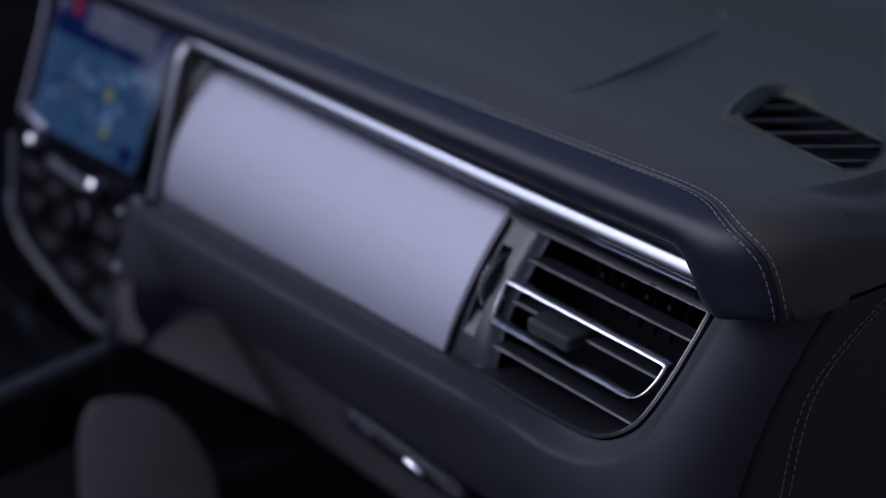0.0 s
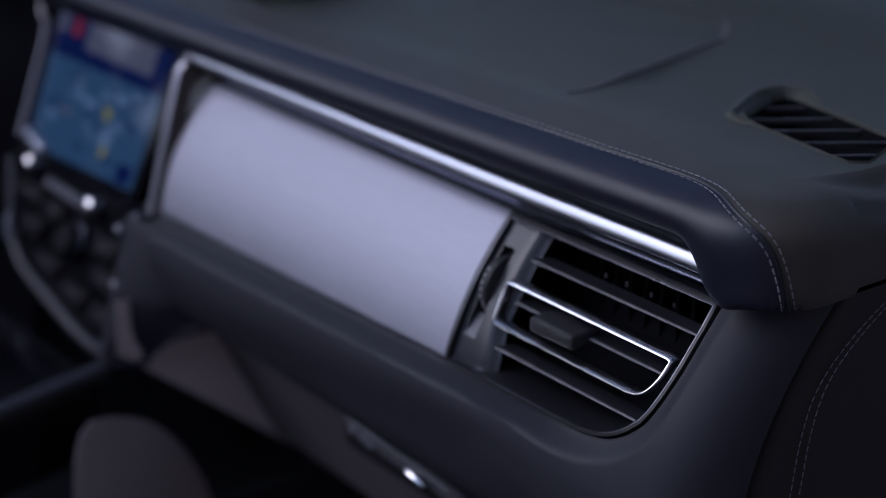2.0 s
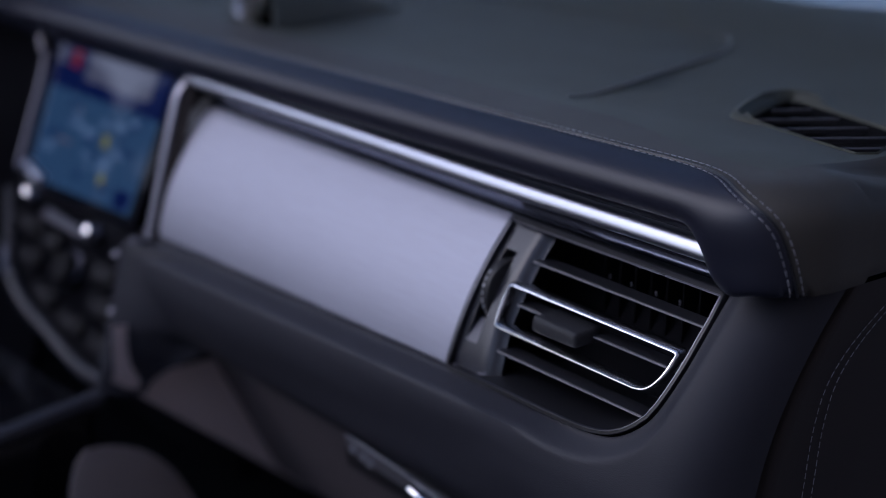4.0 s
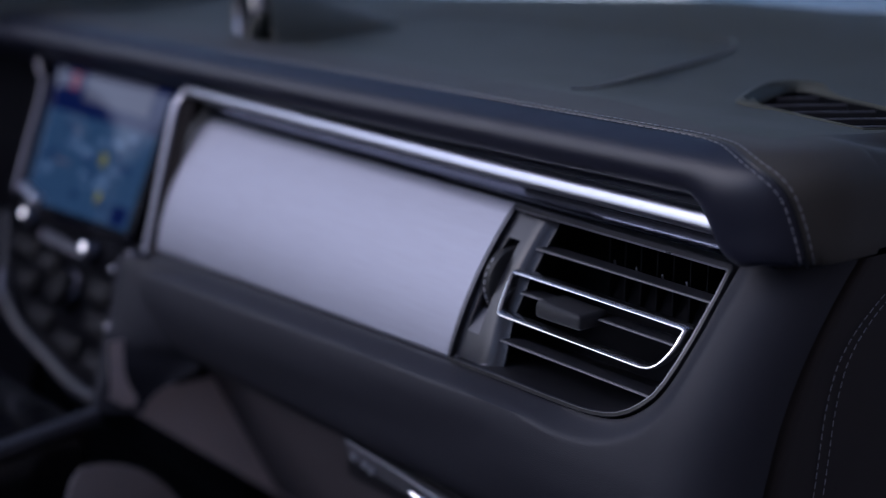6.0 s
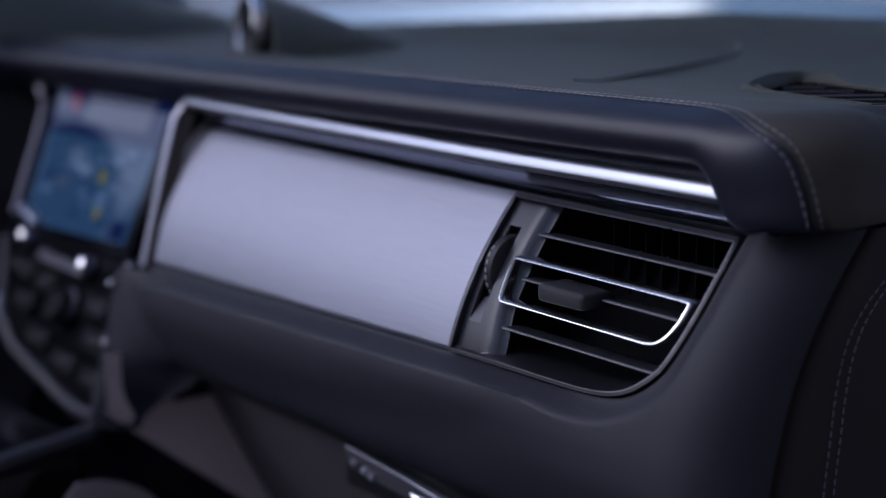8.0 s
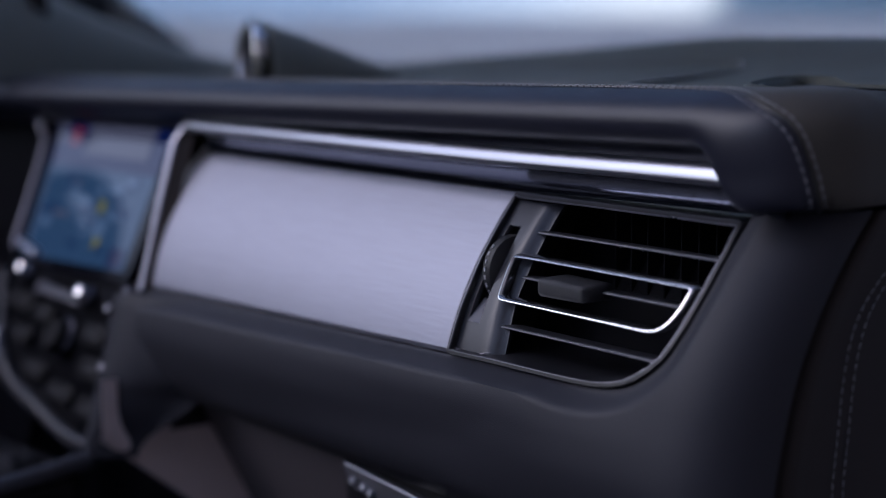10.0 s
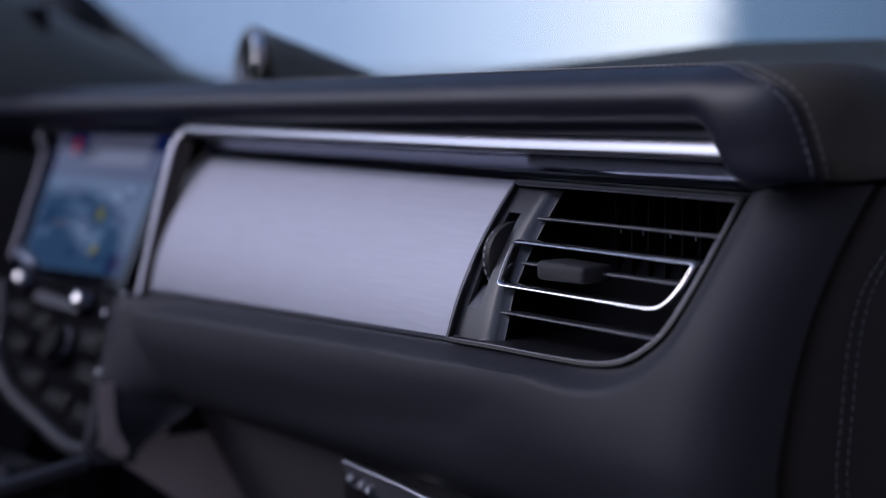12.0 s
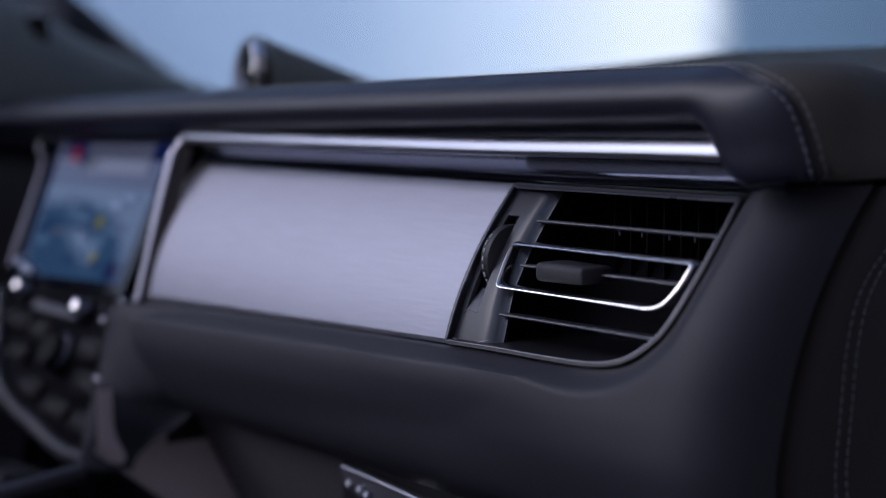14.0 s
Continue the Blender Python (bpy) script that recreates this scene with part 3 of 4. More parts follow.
rings = [lip_ring(*o) for o in ((-0.019, -0.0008), (-0.0165, 0.0036), (-0.012, 0.0052), (-0.0085, 0.0010), (-0.0070, 0.0010), (-0.003, 0.0046), (0.0, 0.0020), (0.0006, -0.001))]
for a, b in zip(rings, rings[1:]):
    for k in range(len(a)):
        bm.faces.new((a[k], a[(k + 1) % len(a)], b[(k + 1) % len(a)], b[k]))
bmesh.ops.recalc_face_normals(bm, faces=bm.faces)
part("surround", bm, LEATHER_TOP, defrost)
bm = bmesh.new()
bm.faces.new([bm.verts.new((x, y, top_z(x, y) - 0.024)) for x, y in loop_d])
part("duct_floor", bm, DARK, defrost)
bm = bmesh.new()
rings = [[bm.verts.new((x, y, top_z(x, y) + h)) for x, y in inset(loop_d, 0.0006)] for h in (-0.001, -0.024)]
for k in range(len(loop_d)):
    bm.faces.new((rings[0][k], rings[0][(k + 1) % len(loop_d)], rings[1][(k + 1) % len(loop_d)], rings[1][k]))
part("duct_wall", bm, DARK, defrost)
dirv = Vector((0.555, 0.832))
cross = Vector((0.832, -0.555))
c0 = Vector((0.067, 0.134))
ring2 = [Vector((x, y)) for x, y in DEF]
for k in range(-3, 2):
    base = c0 + cross * (k * 0.0278)
    ts = []
    for a, b in zip(ring2, ring2[1:] + ring2[:1]):
        e = b - a
        den = dirv.x * e.y - dirv.y * e.x
        if abs(den) > 1e-9:
            w = a - base
            t = (w.x * e.y - w.y * e.x) / den
            u = (w.x * dirv.y - w.y * dirv.x) / den
            if 0 <= u <= 1:
                ts.append(t)
    if len(ts) >= 2:
        a, b = base + dirv * min(ts), base + dirv * max(ts)
        za = top_z(a.x, a.y) - 0.0022
        bm = grid(lambda u, k2: Vector((*(a.lerp(b, u) + cross * [-0.00035, 0.00035, 0.0009, 0.0004][int(k2)]), za + [0, 0, -0.003, -0.003][int(k2)])), [0, 0.5, 1], range(4), close=True)
        # black blade and pale edge paint the slat's shaded side and lit top
        blade = part("slat", bm, BLACK, defrost)
        part("slat_edge", tube([(*a.lerp(b, u), za + 0.0003) for u in (0, 0.5, 1)], 0.0006, 6), VENTGREY, blade, "slat edge painted grey for the light on its top")

# ---- centre screen ----
def stack(x, z, depth=0.0):
    """The leaning face of the centre stack, steeper below the screen."""
    lean = 0.57 * (max(z, -0.055) + 0.042) + 0.27 * (min(z, -0.055) + 0.055)
    return Vector((x, -0.045 + lean + depth, z))


def frame_leather(z, k):
    """The soft band that turns down from the lower pad beside the stack."""
    y = stack(0, z).y - 0.010
    wide = ease(-0.172, -0.112, z)
    to = (front(max(z, -0.125)) - 0.006) * wide + (y + 0.030) * (1 - wide)
    edge = ((-0.474, y + 0.008), (-0.468, y + 0.001), (-0.460, y - 0.001))
    if k < 3:
        return Vector((edge[int(k)][0], edge[int(k)][1], z))
    f = (0.2, 0.45, 0.7, 0.9, 1.0)[int(k) - 3]
    return Vector((-0.460 + (0.024 + 0.060 * wide) * f, y - 0.001 + (to + 0.004 - y) * ease(0, 1, f), z))


part("stack_band", grid(frame_leather, span(-0.048, -0.176, 30), range(8)), LEATHER_LOW, dash, "dark grey leather band beside the centre stack")
SCREENBLACK = material("screen_black", (0.006, 0.006, 0.010), 0.10, vary=0.1, spec=0.4)
screen = thing("touch_screen", "lit centre touch screen showing a map", "screen")
quad = [(-0.742, 0.083), (-0.500, 0.083), (-0.478, -0.046), (-0.690, -0.052)]
part("glass_bezel", prism(quad, 0.0, 0.012, stack), SCREENBLACK, screen)
disp = [(-0.728, 0.074), (-0.512, 0.074), (-0.490, -0.038), (-0.680, -0.044)]


def on_disp(u, v, depth):
    a = Vector(disp[0]).lerp(Vector(disp[1]), u)
    b = Vector(disp[3]).lerp(Vector(disp[2]), u)
    p = b.lerp(a, v)
    return stack(p.x, p.y, depth)


def tile(u0, v0, u1, v1, depth, mat, name):
    part(name, grid(lambda u, v: on_disp(u, v, depth), span(u0, u1, 3), span(v0, v1, 3), 0.0004), mat, screen)


tile(0, 0, 1, 0.64, -0.0010, MAPBLUE, "map")
tile(0, 0.64, 1, 1, -0.0010, MAPNAVY, "status_bar")
# pale glow for the card and for the windows reflected over it
tile(0.30, 0.74, 0.88, 0.98, -0.0016, MAPPALE, "card_reflection")
tile(0.02, 0.80, 0.10, 0.95, -0.0016, MAPPALE, "badge")
tile(0.16, 0.80, 0.23, 0.92, -0.0016, MAPRED, "red_icon")
tile(0.60, 0.36, 0.66, 0.44, -0.0016, MAPYELLOW, "yellow_icon")
tile(0.66, 0.12, 0.71, 0.19, -0.0016, MAPYELLOW, "orange_icon")
tile(0.30, 0.50, 0.36, 0.57, -0.0016, MAPPALE, "road_icon")
tile(0.84, 0.02, 0.97, 0.14, -0.0016, MAPNAVY, "menu_icon")
MAPLIGHT = glowing("map_light_blue", (0.17, 0.26, 0.38), 0.32)
MAPDEEP = glowing("map_deep_blue", (0.035, 0.08, 0.19), 0.26)
for k in range(26):
    u, v = random.uniform(0.04, 0.86), random.uniform(0.05, 0.56)
    w, h = random.uniform(0.03, 0.12), random.uniform(0.015, 0.07)
    tile(u, v, min(u + w, 0.98), v + h, -0.0014 - 0.00002 * k, MAPLIGHT if k % 2 else MAPDEEP, "map_patch")
tile(0.20, 0.30, 0.34, 0.33, -0.0021, MAPPALE, "road_line")

left_trim = thing("screen_trim", "satin chrome strip at the screen's far side", "trim strip")
part("strip", tube(smooth_path([stack(-0.800, 0.066, -0.002), stack(-0.775, 0.075, -0.004), stack(-0.745, 0.070, -0.005), stack(-0.722, 0.040, -0.005), stack(-0.706, 0.0, -0.005), stack(-0.692, -0.040, -0.004)], 20), 0.0050, 10, flat=0.6), DIM, left_trim)

# added satin capsule that paints the pale highlight under the screen
part("strip_glint", tube(smooth_path([stack(-0.684, -0.034, -0.003), stack(-0.666, -0.037, -0.004), stack(-0.642, -0.041, -0.003)], 8), 0.0060, 10, flat=0.7), SATIN, left_trim, "satin chrome capsule painting a highlight below the screen")
# brighter metal laid over the bend to paint its highlight
part("strip_highlight", tube(smooth_path([stack(-0.775, 0.075, -0.008), stack(-0.752, 0.073, -0.010), stack(-0.735, 0.058, -0.009)], 8), 0.0055, 10, flat=0.7), DUSK, left_trim, "brighter metal painting the highlight on the strip's bend")

# ---- climate panel ----
FASCIA = material("black_fascia", (0.005, 0.005, 0.007), 0.30, vary=0.1, spec=0.15)
climate = thing("climate_panel", "black climate control panel with small silver knobs", "control panel")
part("fascia", prism([(-0.705, -0.052), (-0.462, -0.048), (-0.455, -0.16), (-0.50, -0.185), (-0.60, -0.16), (-0.68, -0.11)], 0.002, 0.02, stack), FASCIA, climate)
part("border", tube(smooth_path([stack(-0.700, -0.060, 0), stack(-0.690, -0.085, 0), stack(-0.679, -0.111, 0), stack(-0.668, -0.132, 0), stack(-0.640, -0.148, 0), stack(-0.58, -0.160, 0), stack(-0.51, -0.172, 0), stack(-0.462, -0.170, 0)], 30), 0.0065, 10), BORDER, climate, "dark chrome border")
# added brighter capsule that paints a highlight on the border
part("border_highlight", tube(smooth_path([stack(-0.679, -0.108, -0.004), stack(-0.675, -0.120, -0.005), stack(-0.670, -0.131, -0.004)], 8), 0.0050, 10), DUSK, climate, "brighter metal capsule painting the border's highlight")
axis = (0, -0.87, 0.5)
for x, z, r in ((-0.654, -0.056, 0.0065), (-0.532, -0.062, 0.0065), (-0.464, -0.112, 0.0042), (-0.452, -0.051, 0.0035), (-0.475, -0.068, 0.0042)):
    c = stack(x, z, -0.001)
    part("knob", lathe([(r, -0.004), (r, 0.007), (r * 0.85, 0.010), (r * 0.5, 0.011)], c, axis, 20), CHROME if r > 0.005 else DUSK, climate, "polished silver knob")
    part("knob_collar", lathe([(r * 1.5, -0.003), (r * 1.5, 0.001), (r * 1.25, 0.0025)], c, axis, 20), DIM, climate, "dark chrome knob collar")
BUTTONS = ((-0.655, -0.082, 0.026, 0.008), (-0.605, -0.086, 0.018, 0.008), (-0.505, -0.090, 0.020, 0.009), (-0.640, -0.108, 0.020, 0.008), (-0.495, -0.116, 0.024, 0.009),
        (-0.600, -0.132, 0.022, 0.008), (-0.545, -0.142, 0.024, 0.008), (-0.490, -0.146, 0.022, 0.009))
for x, z, hw, hh in BUTTONS:
    b = box((-hw, -0.003, -hh), (hw, 0.004, hh), 0.002, 2)
    turn = Matrix.Translation(stack(x, z, -0.0005)) @ pose(0, 0, 0, -29.7)
    bmesh.ops.transform(b, matrix=turn, verts=b.verts)
    key = part("button", b, BUTTON, climate)
    b = box((-hw * 0.35, -0.0036, -0.0009), (hw * 0.35, -0.0030, 0.0009))
    bmesh.ops.transform(b, matrix=turn, verts=b.verts)
    part("legend", b, BORDER, key, "grey printed legend")
part("dial", lathe([(0.016, -0.004), (0.016, 0.008), (0.013, 0.012), (0.006, 0.012)], stack(-0.56, -0.10, 0), axis, 28), BUTTON, climate)
part("dial_ring", lathe([(0.0175, -0.003), (0.0175, 0.003), (0.016, 0.004)], stack(-0.56, -0.10, 0), axis, 28), DIM, climate)
part("display_strip", prism([(-0.63, -0.062), (-0.54, -0.064), (-0.54, -0.071), (-0.63, -0.070)], -0.0005, 0.003, stack), VENTGREY, climate)

# ---- centre console ----
console = thing("centre_console", "dark centre console with warm grey side panel", "console")
part("flank", grid(lambda y, z: Vector((-0.452 - 0.01 * (z + 0.05), y, z)), span(-0.030, 0.30, 10), span(-0.16, -0.05, 6), 0.012), BLACK, console)
part("side_panel", grid(lambda y, v: Vector((-0.441 - 0.006 * ease(0.12, 0.0, v), y, -0.112 * v + (1 - v) * (-0.163 - 0.80 * (y + 0.085)))), span(-0.088, 0.12, 14), span(0, 1, 14)), TRIMGREY, console, "warm grey console side panel")
bm = box((-0.70, -0.75, -0.26), (-0.455, -0.10, -0.180), 0.012, 3)
for v in bm.verts:
    v.co.z += 0.11 * (v.co.y + 0.10)
part("console_top", bm, GLOSS, console)
part("edge_strip", tube([(-0.452, -0.75, -0.250), (-0.452, -0.40, -0.212), (-0.452, -0.19, -0.188), (-0.454, -0.095, -0.176)], 0.008, 8), BORDER, console, "satin grey edge strip")
kick = [(p.y, p.z) for p in smooth_path([(0, -0.14, -0.50), (0, -0.142, -0.26), (0, -0.128, -0.206), (0, -0.085, -0.212), (0, -0.054, -0.235), (0, -0.030, -0.272), (0, -0.012, -0.318), (0, -0.008, -0.38), (0, -0.008, -0.50)], 40)]
bm = bmesh.new()
fr_k = [bm.verts.new((-0.424, y, z)) for y, z in kick]
bk_k = [bm.verts.new((-0.4255, y - 0.0006, z - 0.0006)) for y, z in kick]
swell = fr_k
for shrink, out in ((0.96, 0.0015), (0.88, 0.0035), (0.76, 0.006), (0.6, 0.008), (0.4, 0.009), (0.2, 0.0095)):
    ring_k = [bm.verts.new((-0.424 + out, -0.072 + (y + 0.072) * shrink, -0.36 + (z + 0.36) * shrink)) for y, z in kick]
    for k in range(len(kick)):
        bm.faces.new((swell[k], swell[(k + 1) % len(kick)], ring_k[(k + 1) % len(kick)], ring_k[k]))
    swell = ring_k
bm.faces.new(swell)
for k in range(len(kick)):
    bm.faces.new((fr_k[k], bk_k[k], bk_k[(k + 1) % len(kick)], fr_k[(k + 1) % len(kick)]))
bmesh.ops.recalc_face_normals(bm, faces=bm.faces)
part("knee_panel", bm, KNEE, console, "warm grey knee panel")
part("lower_side", box((-0.45, -0.8, -0.55), (-0.43, 0.35, -0.325), 0.008, 2), CARPET, console)
shift = thing("gear_selector", "black gear selector with silver trim", "gear lever")
part("boot", lathe([(0.035, 0), (0.030, 0.015), (0.014, 0.03), (0.012, 0.06)], (-0.585, -0.21, -0.193), (0, 0, 1), 24), LEATHER, shift)
part("grip", lathe([(0.014, 0.055), (0.021, 0.065), (0.023, 0.085), (0.019, 0.102), (0.010, 0.108)], (-0.585, -0.21, -0.193), (0, 0, 1), 24), GLOSS, shift)
part("collar", lathe([(0.016, 0.052), (0.0175, 0.054), (0.0175, 0.058), (0.016, 0.060)], (-0.585, -0.21, -0.193), (0, 0, 1), 24), CHROME, shift)
part("lamp", box((-0.571, -0.235, -0.097), (-0.560, -0.228, -0.091), 0.001), LAMPRED, shift)

# ---- glove box and its handle ----
glove = thing("glove_box", "dark plastic glove box under the dashboard", "glove box")


def lid_skin(x, v):
    """The lid leans away below and rolls under at its foot; its end rolls back beside the console."""
    z = -0.128 - 0.165 * min(v, 1.0)
    y = -0.014 + 0.52 * (-0.133 - z) + 0.05 * ease(0.86, 1.0, v) ** 2
    return Vector((x, y + 0.02 * (1 - ease(-0.438, -0.425, x)) ** 2, z))


part("lid", grid(lid_skin, span(-0.438, -0.42, 6) + span(-0.40, 0.17, 14), span(0, 0.8, 10) + span(0.84, 1, 8), 0.005), LIDGREY, glove, "dark grey plastic lid")
bm = prism([(-0.206, -0.1375), (-0.200, -0.1355), (-0.135, -0.1400), (-0.075, -0.1455), (-0.066, -0.150), (-0.068, -0.160), (-0.078, -0.1635), (-0.140, -0.1595), (-0.196, -0.1565), (-0.205, -0.1520)], -0.024, -0.019, lambda x, z, d: Vector((x, d + 0.30 * (-0.136 - z), z)))
bmesh.ops.bevel(bm, geom=bm.edges[:], offset=0.0014, segments=2, affect="EDGES")
handle = part("handle", bm, GREYMETAL, glove, "satin grey metal glove box handle")
part("handle_edge", tube([(-0.200, -0.0245, -0.1362), (-0.135, -0.0245, -0.1404), (-0.078, -0.0240, -0.1458)], 0.0012, 8), SATIN, handle, "bright upper edge of the handle")
for x, z in ((-0.196, -0.1480), (-0.183, -0.1500), (-0.175, -0.1520)):
    part("rivet", lathe([(0.0030, -0.002), (0.0030, 0.001), (0.0018, 0.0022)], (x, -0.0210, z), (0.1, -0.95, 0.3), 14), SATIN, handle, "small bright rivet")
part("handle_tip", lathe([(0.0020, -0.011), (0.0038, -0.007), (0.0042, 0.005), (0.002, 0.010)], (-0.112, -0.0255, -0.1510), (1, 0.1, -0.25), 14), CHROME, handle, "bright handle clip")
part("handle_bezel", box((-0.215, -0.016, -0.170), (-0.060, 0.03, -0.134), 0.005, 2), BLACK, glove)

# ---- clock pod and instrument hood on the top ----
def hood(name, label, category, cx, w, y0, length, high, mat, drop=1.5):
    ob = thing(name, label, category)

    def fn(u, v):
        a = math.pi * v
        fall = (1 - u) ** drop
        x = cx + w * math.cos(a) * (1 - 0.35 * u)
        y = y0 + length * u
        return Vector((x, y, top_z(x, y) - 0.003 + high * math.sin(a) ** 0.8 * fall))

    part("shell", grid(fn, span(0, 1, 18), span(0, 1, 22), 0.003), mat, ob)
    return ob


clock = hood("dash_clock", "small round clock in a leather pod lightened for windshield light", "clock", -0.518, 0.036, 0.10, 0.16, 0.057, POD_LIT, 0.9)
cz = top_z(-0.518, 0.10) + 0.022
part("rim", lathe([(0.0285, -0.004), (0.0300, 0.0), (0.0290, 0.005), (0.0262, 0.006), (0.0245, 0.003)], (-0.518, 0.098, cz), (-0.28, -0.95, 0.1), 36), CHROME, clock, "silver clock rim")
part("dial", lathe([(0.0240, -0.002), (0.0240, 0.0042)], (-0.518, 0.098, cz), (-0.28, -0.95, 0.1), 36), FASCIA, clock)
for a, l in ((40, 0.012), (150, 0.016)):
    d = Vector((0.96 * math.sin(radians(a)), -0.28 * math.sin(radians(a)) + 0.1 * math.cos(radians(a)), math.cos(radians(a))))
    c = Vector((-0.5194, 0.0932, cz))
    part("clock_needle", tube([c, c + d * l * 0.5, c + d * l], 0.0007, 5), THREAD, clock)
cluster = hood("instrument_hood", "leather hood over the instrument cluster, lightened for windshield light", "instrument hood", -1.07, 0.27, -0.04, 0.46, 0.185, POD_LIT)
part("cluster_face", box((-1.2, 0.04, 0.02), (-0.84, 0.06, 0.19), 0.004), GLOSS, cluster)

# ---- the dashboard's driver side, cabin shell ----
part("driver_face", grid(lambda x, z: Vector((x, 0.02 + 0.57 * (z + 0.04) * 0.5, z)), span(-1.30, -0.70, 6), span(-0.30, 0.095, 6), 0.01), FASCIA, dash)
part("stack_core", box((-0.735, 0.045, -0.30), (-0.47, 0.25, 0.085), 0.004), FASCIA, dash)

wheel_rim = thing("steering_wheel", "black leather steering wheel", "steering wheel")
ring_pts = []
for k in range(40):
    a = 2 * math.pi * k / 40
    ring_pts.append(Vector((-1.02 + 0.185 * math.cos(a), -0.20 + 0.06 * math.sin(a), -0.02 + 0.175 * math.sin(a))))
part("rim", tube(ring_pts, 0.016, 12, closed=True), LEATHER, wheel_rim)
part("hub", lathe([(0.07, -0.02), (0.075, 0.0), (0.06, 0.03), (0.03, 0.035)], (-1.02, -0.19, -0.02), (0, -0.95, 0.32), 28), BLACK, wheel_rim)
for dx, dz in ((0.17, 0.0), (-0.17, 0.0), (0.0, -0.165)):
    part("spoke", tube([(-1.02, -0.19, -0.02), (-1.02 + dx, -0.195 + dz * 0.3, -0.02 + dz)], 0.014, 8, flat=0.5), BLACK, wheel_rim)
part("column", tube([(-1.02, -0.18, -0.02), (-1.02, 0.06, -0.06)], 0.035, 16), BLACK, wheel_rim)


def structure(name, bm, mat, label, category):
    return tagged(part(name, bm, mat), label, category, kind="structure")


structure("cabin_floor", box((-1.40, -2.2, -0.60), (0.22, 0.45, -0.55)), CARPET, "black carpet of the car's floor", "floor")
structure("firewall", box((-1.40, 0.335, -0.60), (0.165, 0.36, 0.085)), CARPET, "dark lined bulkhead under the dashboard", "wall")
# unseen stand-in for seat and door; its height limits the screen's sky reflection
structure("wall_driver_side", box((-1.44, -2.2, -0.60), (-1.40, -0.10, 0.26)), LINING, "unseen dark wall on the driver side, bounding the sky reflections", "wall")
structure("wall_driver_footwell", box((-1.44, -0.10, -0.60), (-1.40, 0.45, 0.10)), LINING, "dark lining beside the driver footwell", "wall")
structure("pillar_door", box((-1.44, -0.50, 0.26), (-1.40, -0.42, 0.95), 0.01), LINING, "dark door pillar on the driver side", "pillar")
structure("wall_rear", box((-1.40, -2.24, -0.60), (0.22, -2.2, 0.52)), LINING, "dark lining behind the cabin", "wall")
structure("sill", box((0.18, -2.2, -0.62), (0.30, 0.45, -0.45), 0.02), PAINT, "dark painted door sill", "sill")
structure("windshield_header", tube([(-1.30, -0.15, 0.465), (-0.59, -0.17, 0.485), (0.13, -0.15, 0.465)], 0.025, 10), LINING, "dark header rail over the windshield of the open car", "header rail")
# unseen wall, added to hold off blue sky and bounce warm light
structure("side_light_wall", box((1.75, -6, -0.95), (1.95, 3.2, 4.2)), WALLGREY, "unseen warm grey wall added to block sky and bounce light", "wall")
glass = bpy.data.materials.new("clear_glass")
glass.use_nodes = True
gb = glass.node_tree.nodes["Principled BSDF"]
gb.inputs["Transmission Weight"].default_value, gb.inputs["Roughness"].default_value, gb.inputs["IOR"].default_value = 1.0, 0.0, 1.45
ws = structure("windshield", grid(lambda x, v: Vector((x * (1 - 0.10 * v) - 0.059 * v, back_y(x) * (1 - v) - 0.15 * v, top_z(x, 0.38) * (1 - v) + 0.46 * v + 0.02 * math.sin(math.pi * v))), span(-1.30, 0.15, 16), span(0, 1, 12), 0.004), glass, "clear raked windshield", "windshield")
ws.visible_shadow = False
structure("pillar_near", tube(smooth_path([(0.175, 0.46, 0.10), (0.16, 0.15, 0.31), (0.13, -0.15, 0.47)], 8), 0.03, 10), LINING, "dark windshield pillar", "pillar")
structure("pillar_far", tube(smooth_path([(-1.33, 0.46, 0.10), (-1.32, 0.15, 0.31), (-1.30, -0.15, 0.47)], 8), 0.03, 10), LINING, "dark windshield pillar", "pillar")
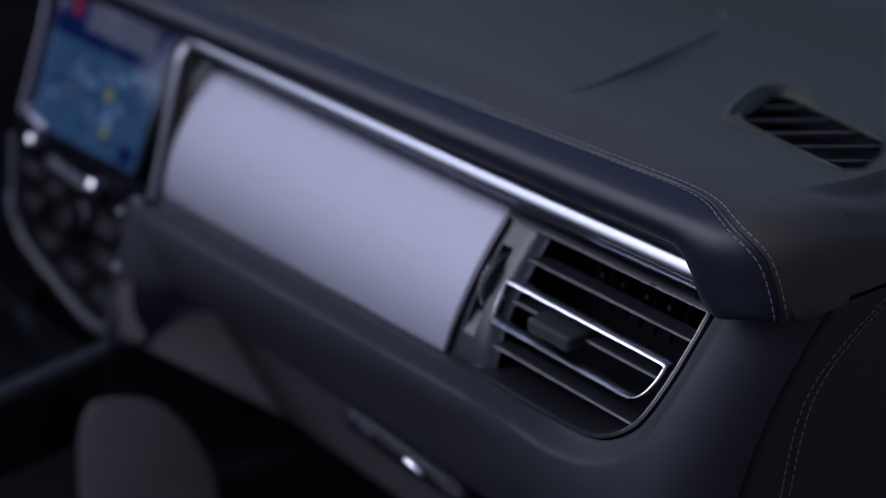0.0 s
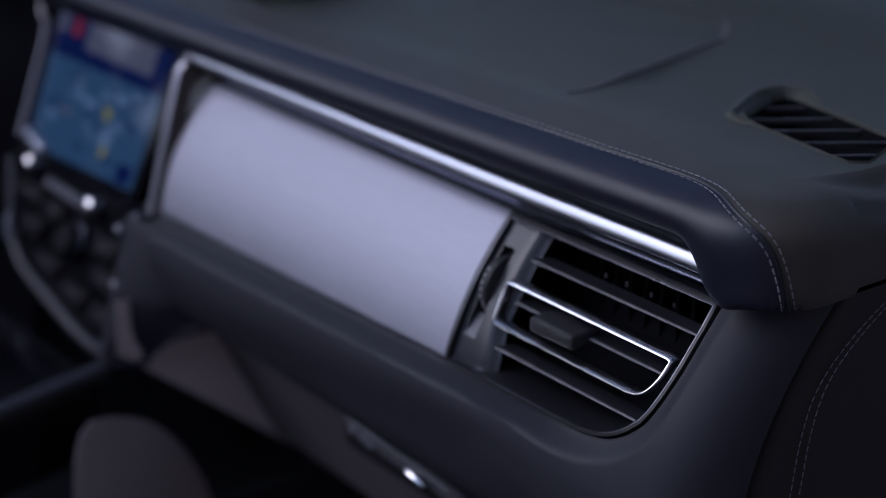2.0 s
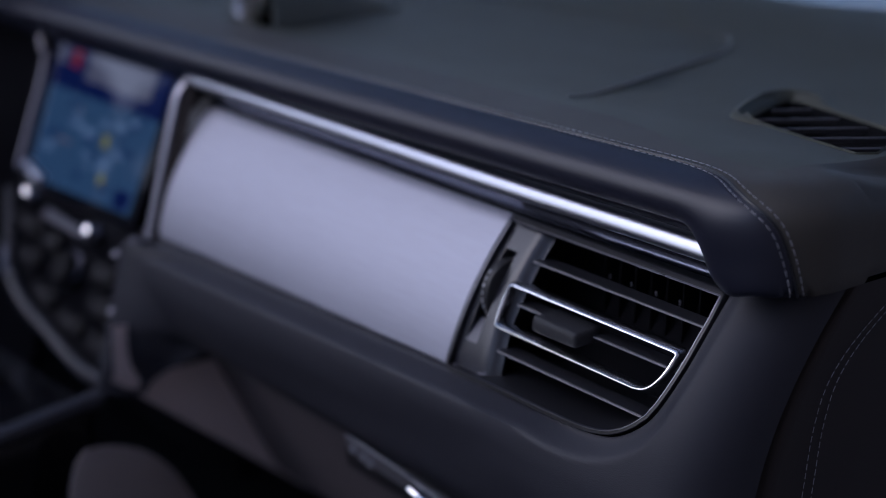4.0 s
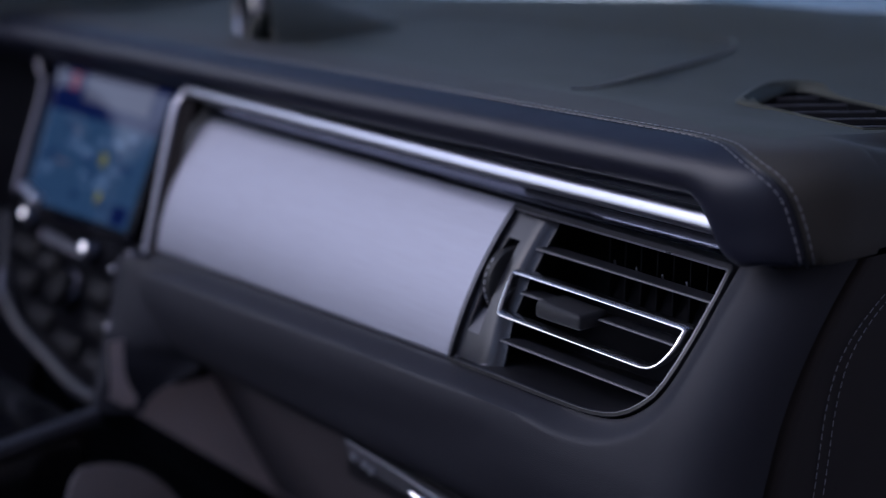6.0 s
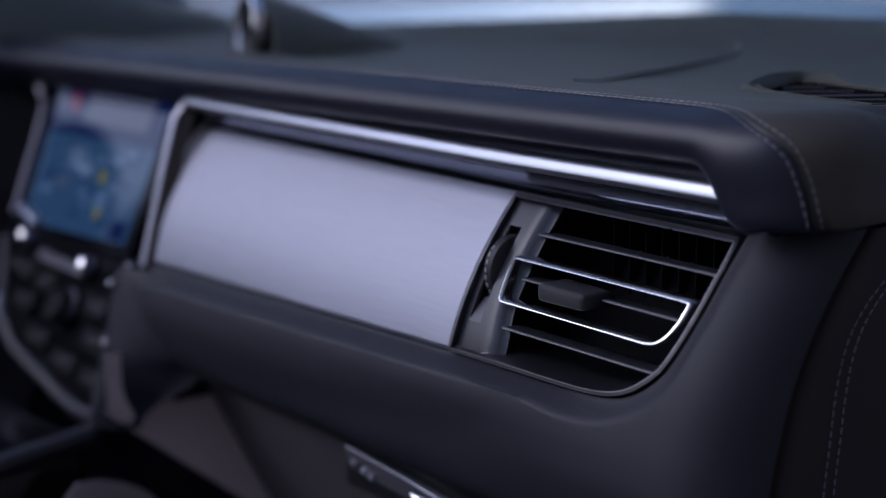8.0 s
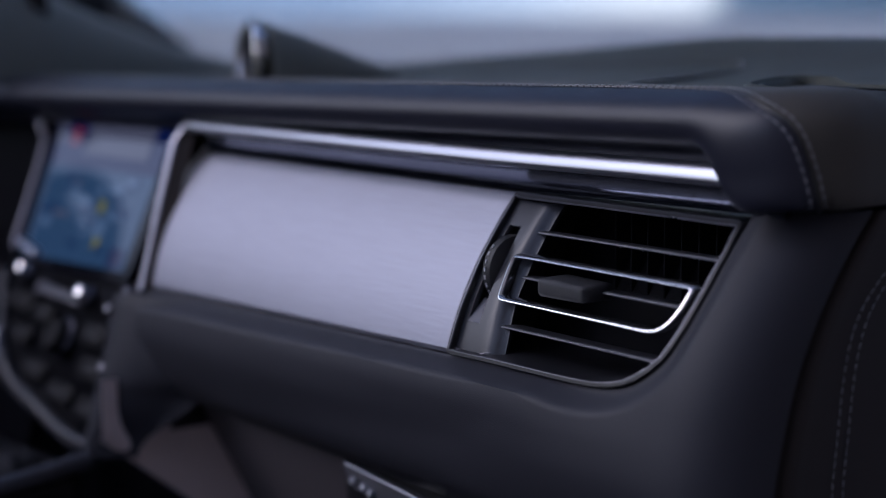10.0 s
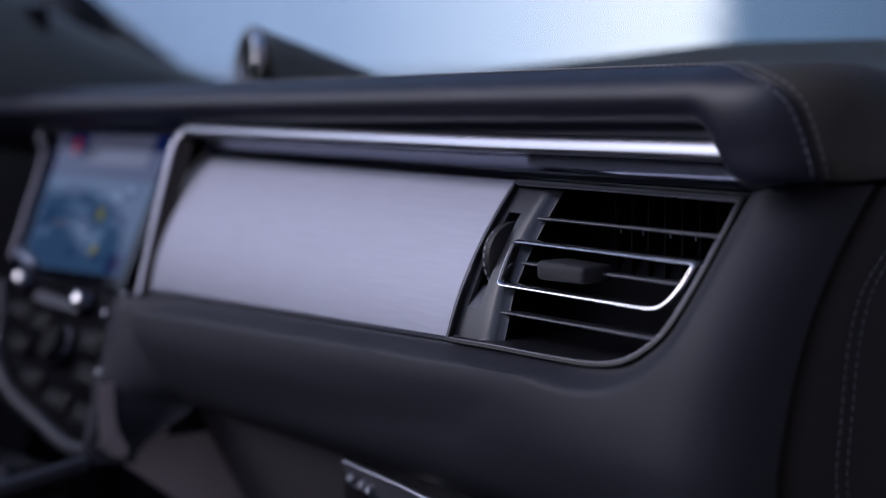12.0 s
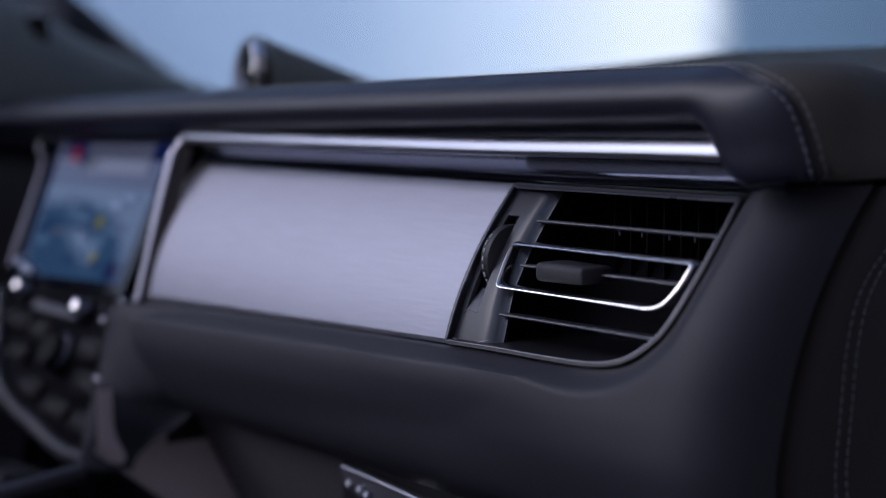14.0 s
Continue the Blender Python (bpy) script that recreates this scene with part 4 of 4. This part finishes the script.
structure("bonnet", grid(lambda x, y: Vector((x, y, 0.098 - 0.004 * (y - 0.40) - 0.012 * ((x + 0.56) / 0.8) ** 2)), span(-1.38, 0.26, 12), span(0.40, 1.45, 12), 0.01), PEARL, "white painted car bonnet beyond the glass", "bonnet")

structure("front_body", box((-1.36, 0.53, -0.72), (0.24, 1.44, 0.03), 0.03), PEARL, "white painted front body of the car", "car body")
structure("side_body", box((-1.50, -2.3, -0.72), (-1.44, 0.52, 0.08), 0.02), PEARL, "white painted far side of the car", "car body")
# ---- outside ----
structure("ground", grid(lambda x, y: Vector((x, y, -0.95)), span(-600, 600, 3), span(-600, 600, 3)), ASPHALT, "grey concrete ground to the horizon", "ground")
# added slab; its pale colour keeps the band below the horizon bright
structure("pavement", box((-190, 6, -0.99), (60, 120, -0.93), 0.01), PALE, "pale slab added to brighten the band below the horizon", "pavement")
# glowing backdrop: haze and daylight of the distance painted as an emission ramp
far_glow = bpy.data.materials.new("glowing_distance")
far_glow.use_nodes = True
hn = far_glow.node_tree
hb = hn.nodes["Principled BSDF"]
hb.inputs["Base Color"].default_value = (0, 0, 0, 1)
hc = hn.nodes.new("ShaderNodeTexCoord")
hs = hn.nodes.new("ShaderNodeSeparateXYZ")
hr = hn.nodes.new("ShaderNodeValToRGB")
hm = hn.nodes.new("ShaderNodeMapRange")
hn.links.new(hc.outputs["Object"], hs.inputs[0])
hn.links.new(hs.outputs["X"], hm.inputs["Value"])
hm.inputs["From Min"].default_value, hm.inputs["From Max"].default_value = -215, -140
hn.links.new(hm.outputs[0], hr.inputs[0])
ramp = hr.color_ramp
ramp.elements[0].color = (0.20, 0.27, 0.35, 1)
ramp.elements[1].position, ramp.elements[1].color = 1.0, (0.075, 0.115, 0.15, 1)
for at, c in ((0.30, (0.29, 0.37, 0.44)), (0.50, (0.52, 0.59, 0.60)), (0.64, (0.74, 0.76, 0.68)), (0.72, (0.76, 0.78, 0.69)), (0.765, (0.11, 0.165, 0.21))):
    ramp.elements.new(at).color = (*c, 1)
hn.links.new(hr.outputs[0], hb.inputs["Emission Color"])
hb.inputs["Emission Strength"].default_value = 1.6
structure("backdrop", grid(lambda a, z: Vector((230 * math.sin(a), 230 * math.cos(a), z)), span(radians(-100), radians(100), 60), span(-0.95, 45, 4)), far_glow, "glowing backdrop of distance with haze and light painted in its emission", "backdrop")
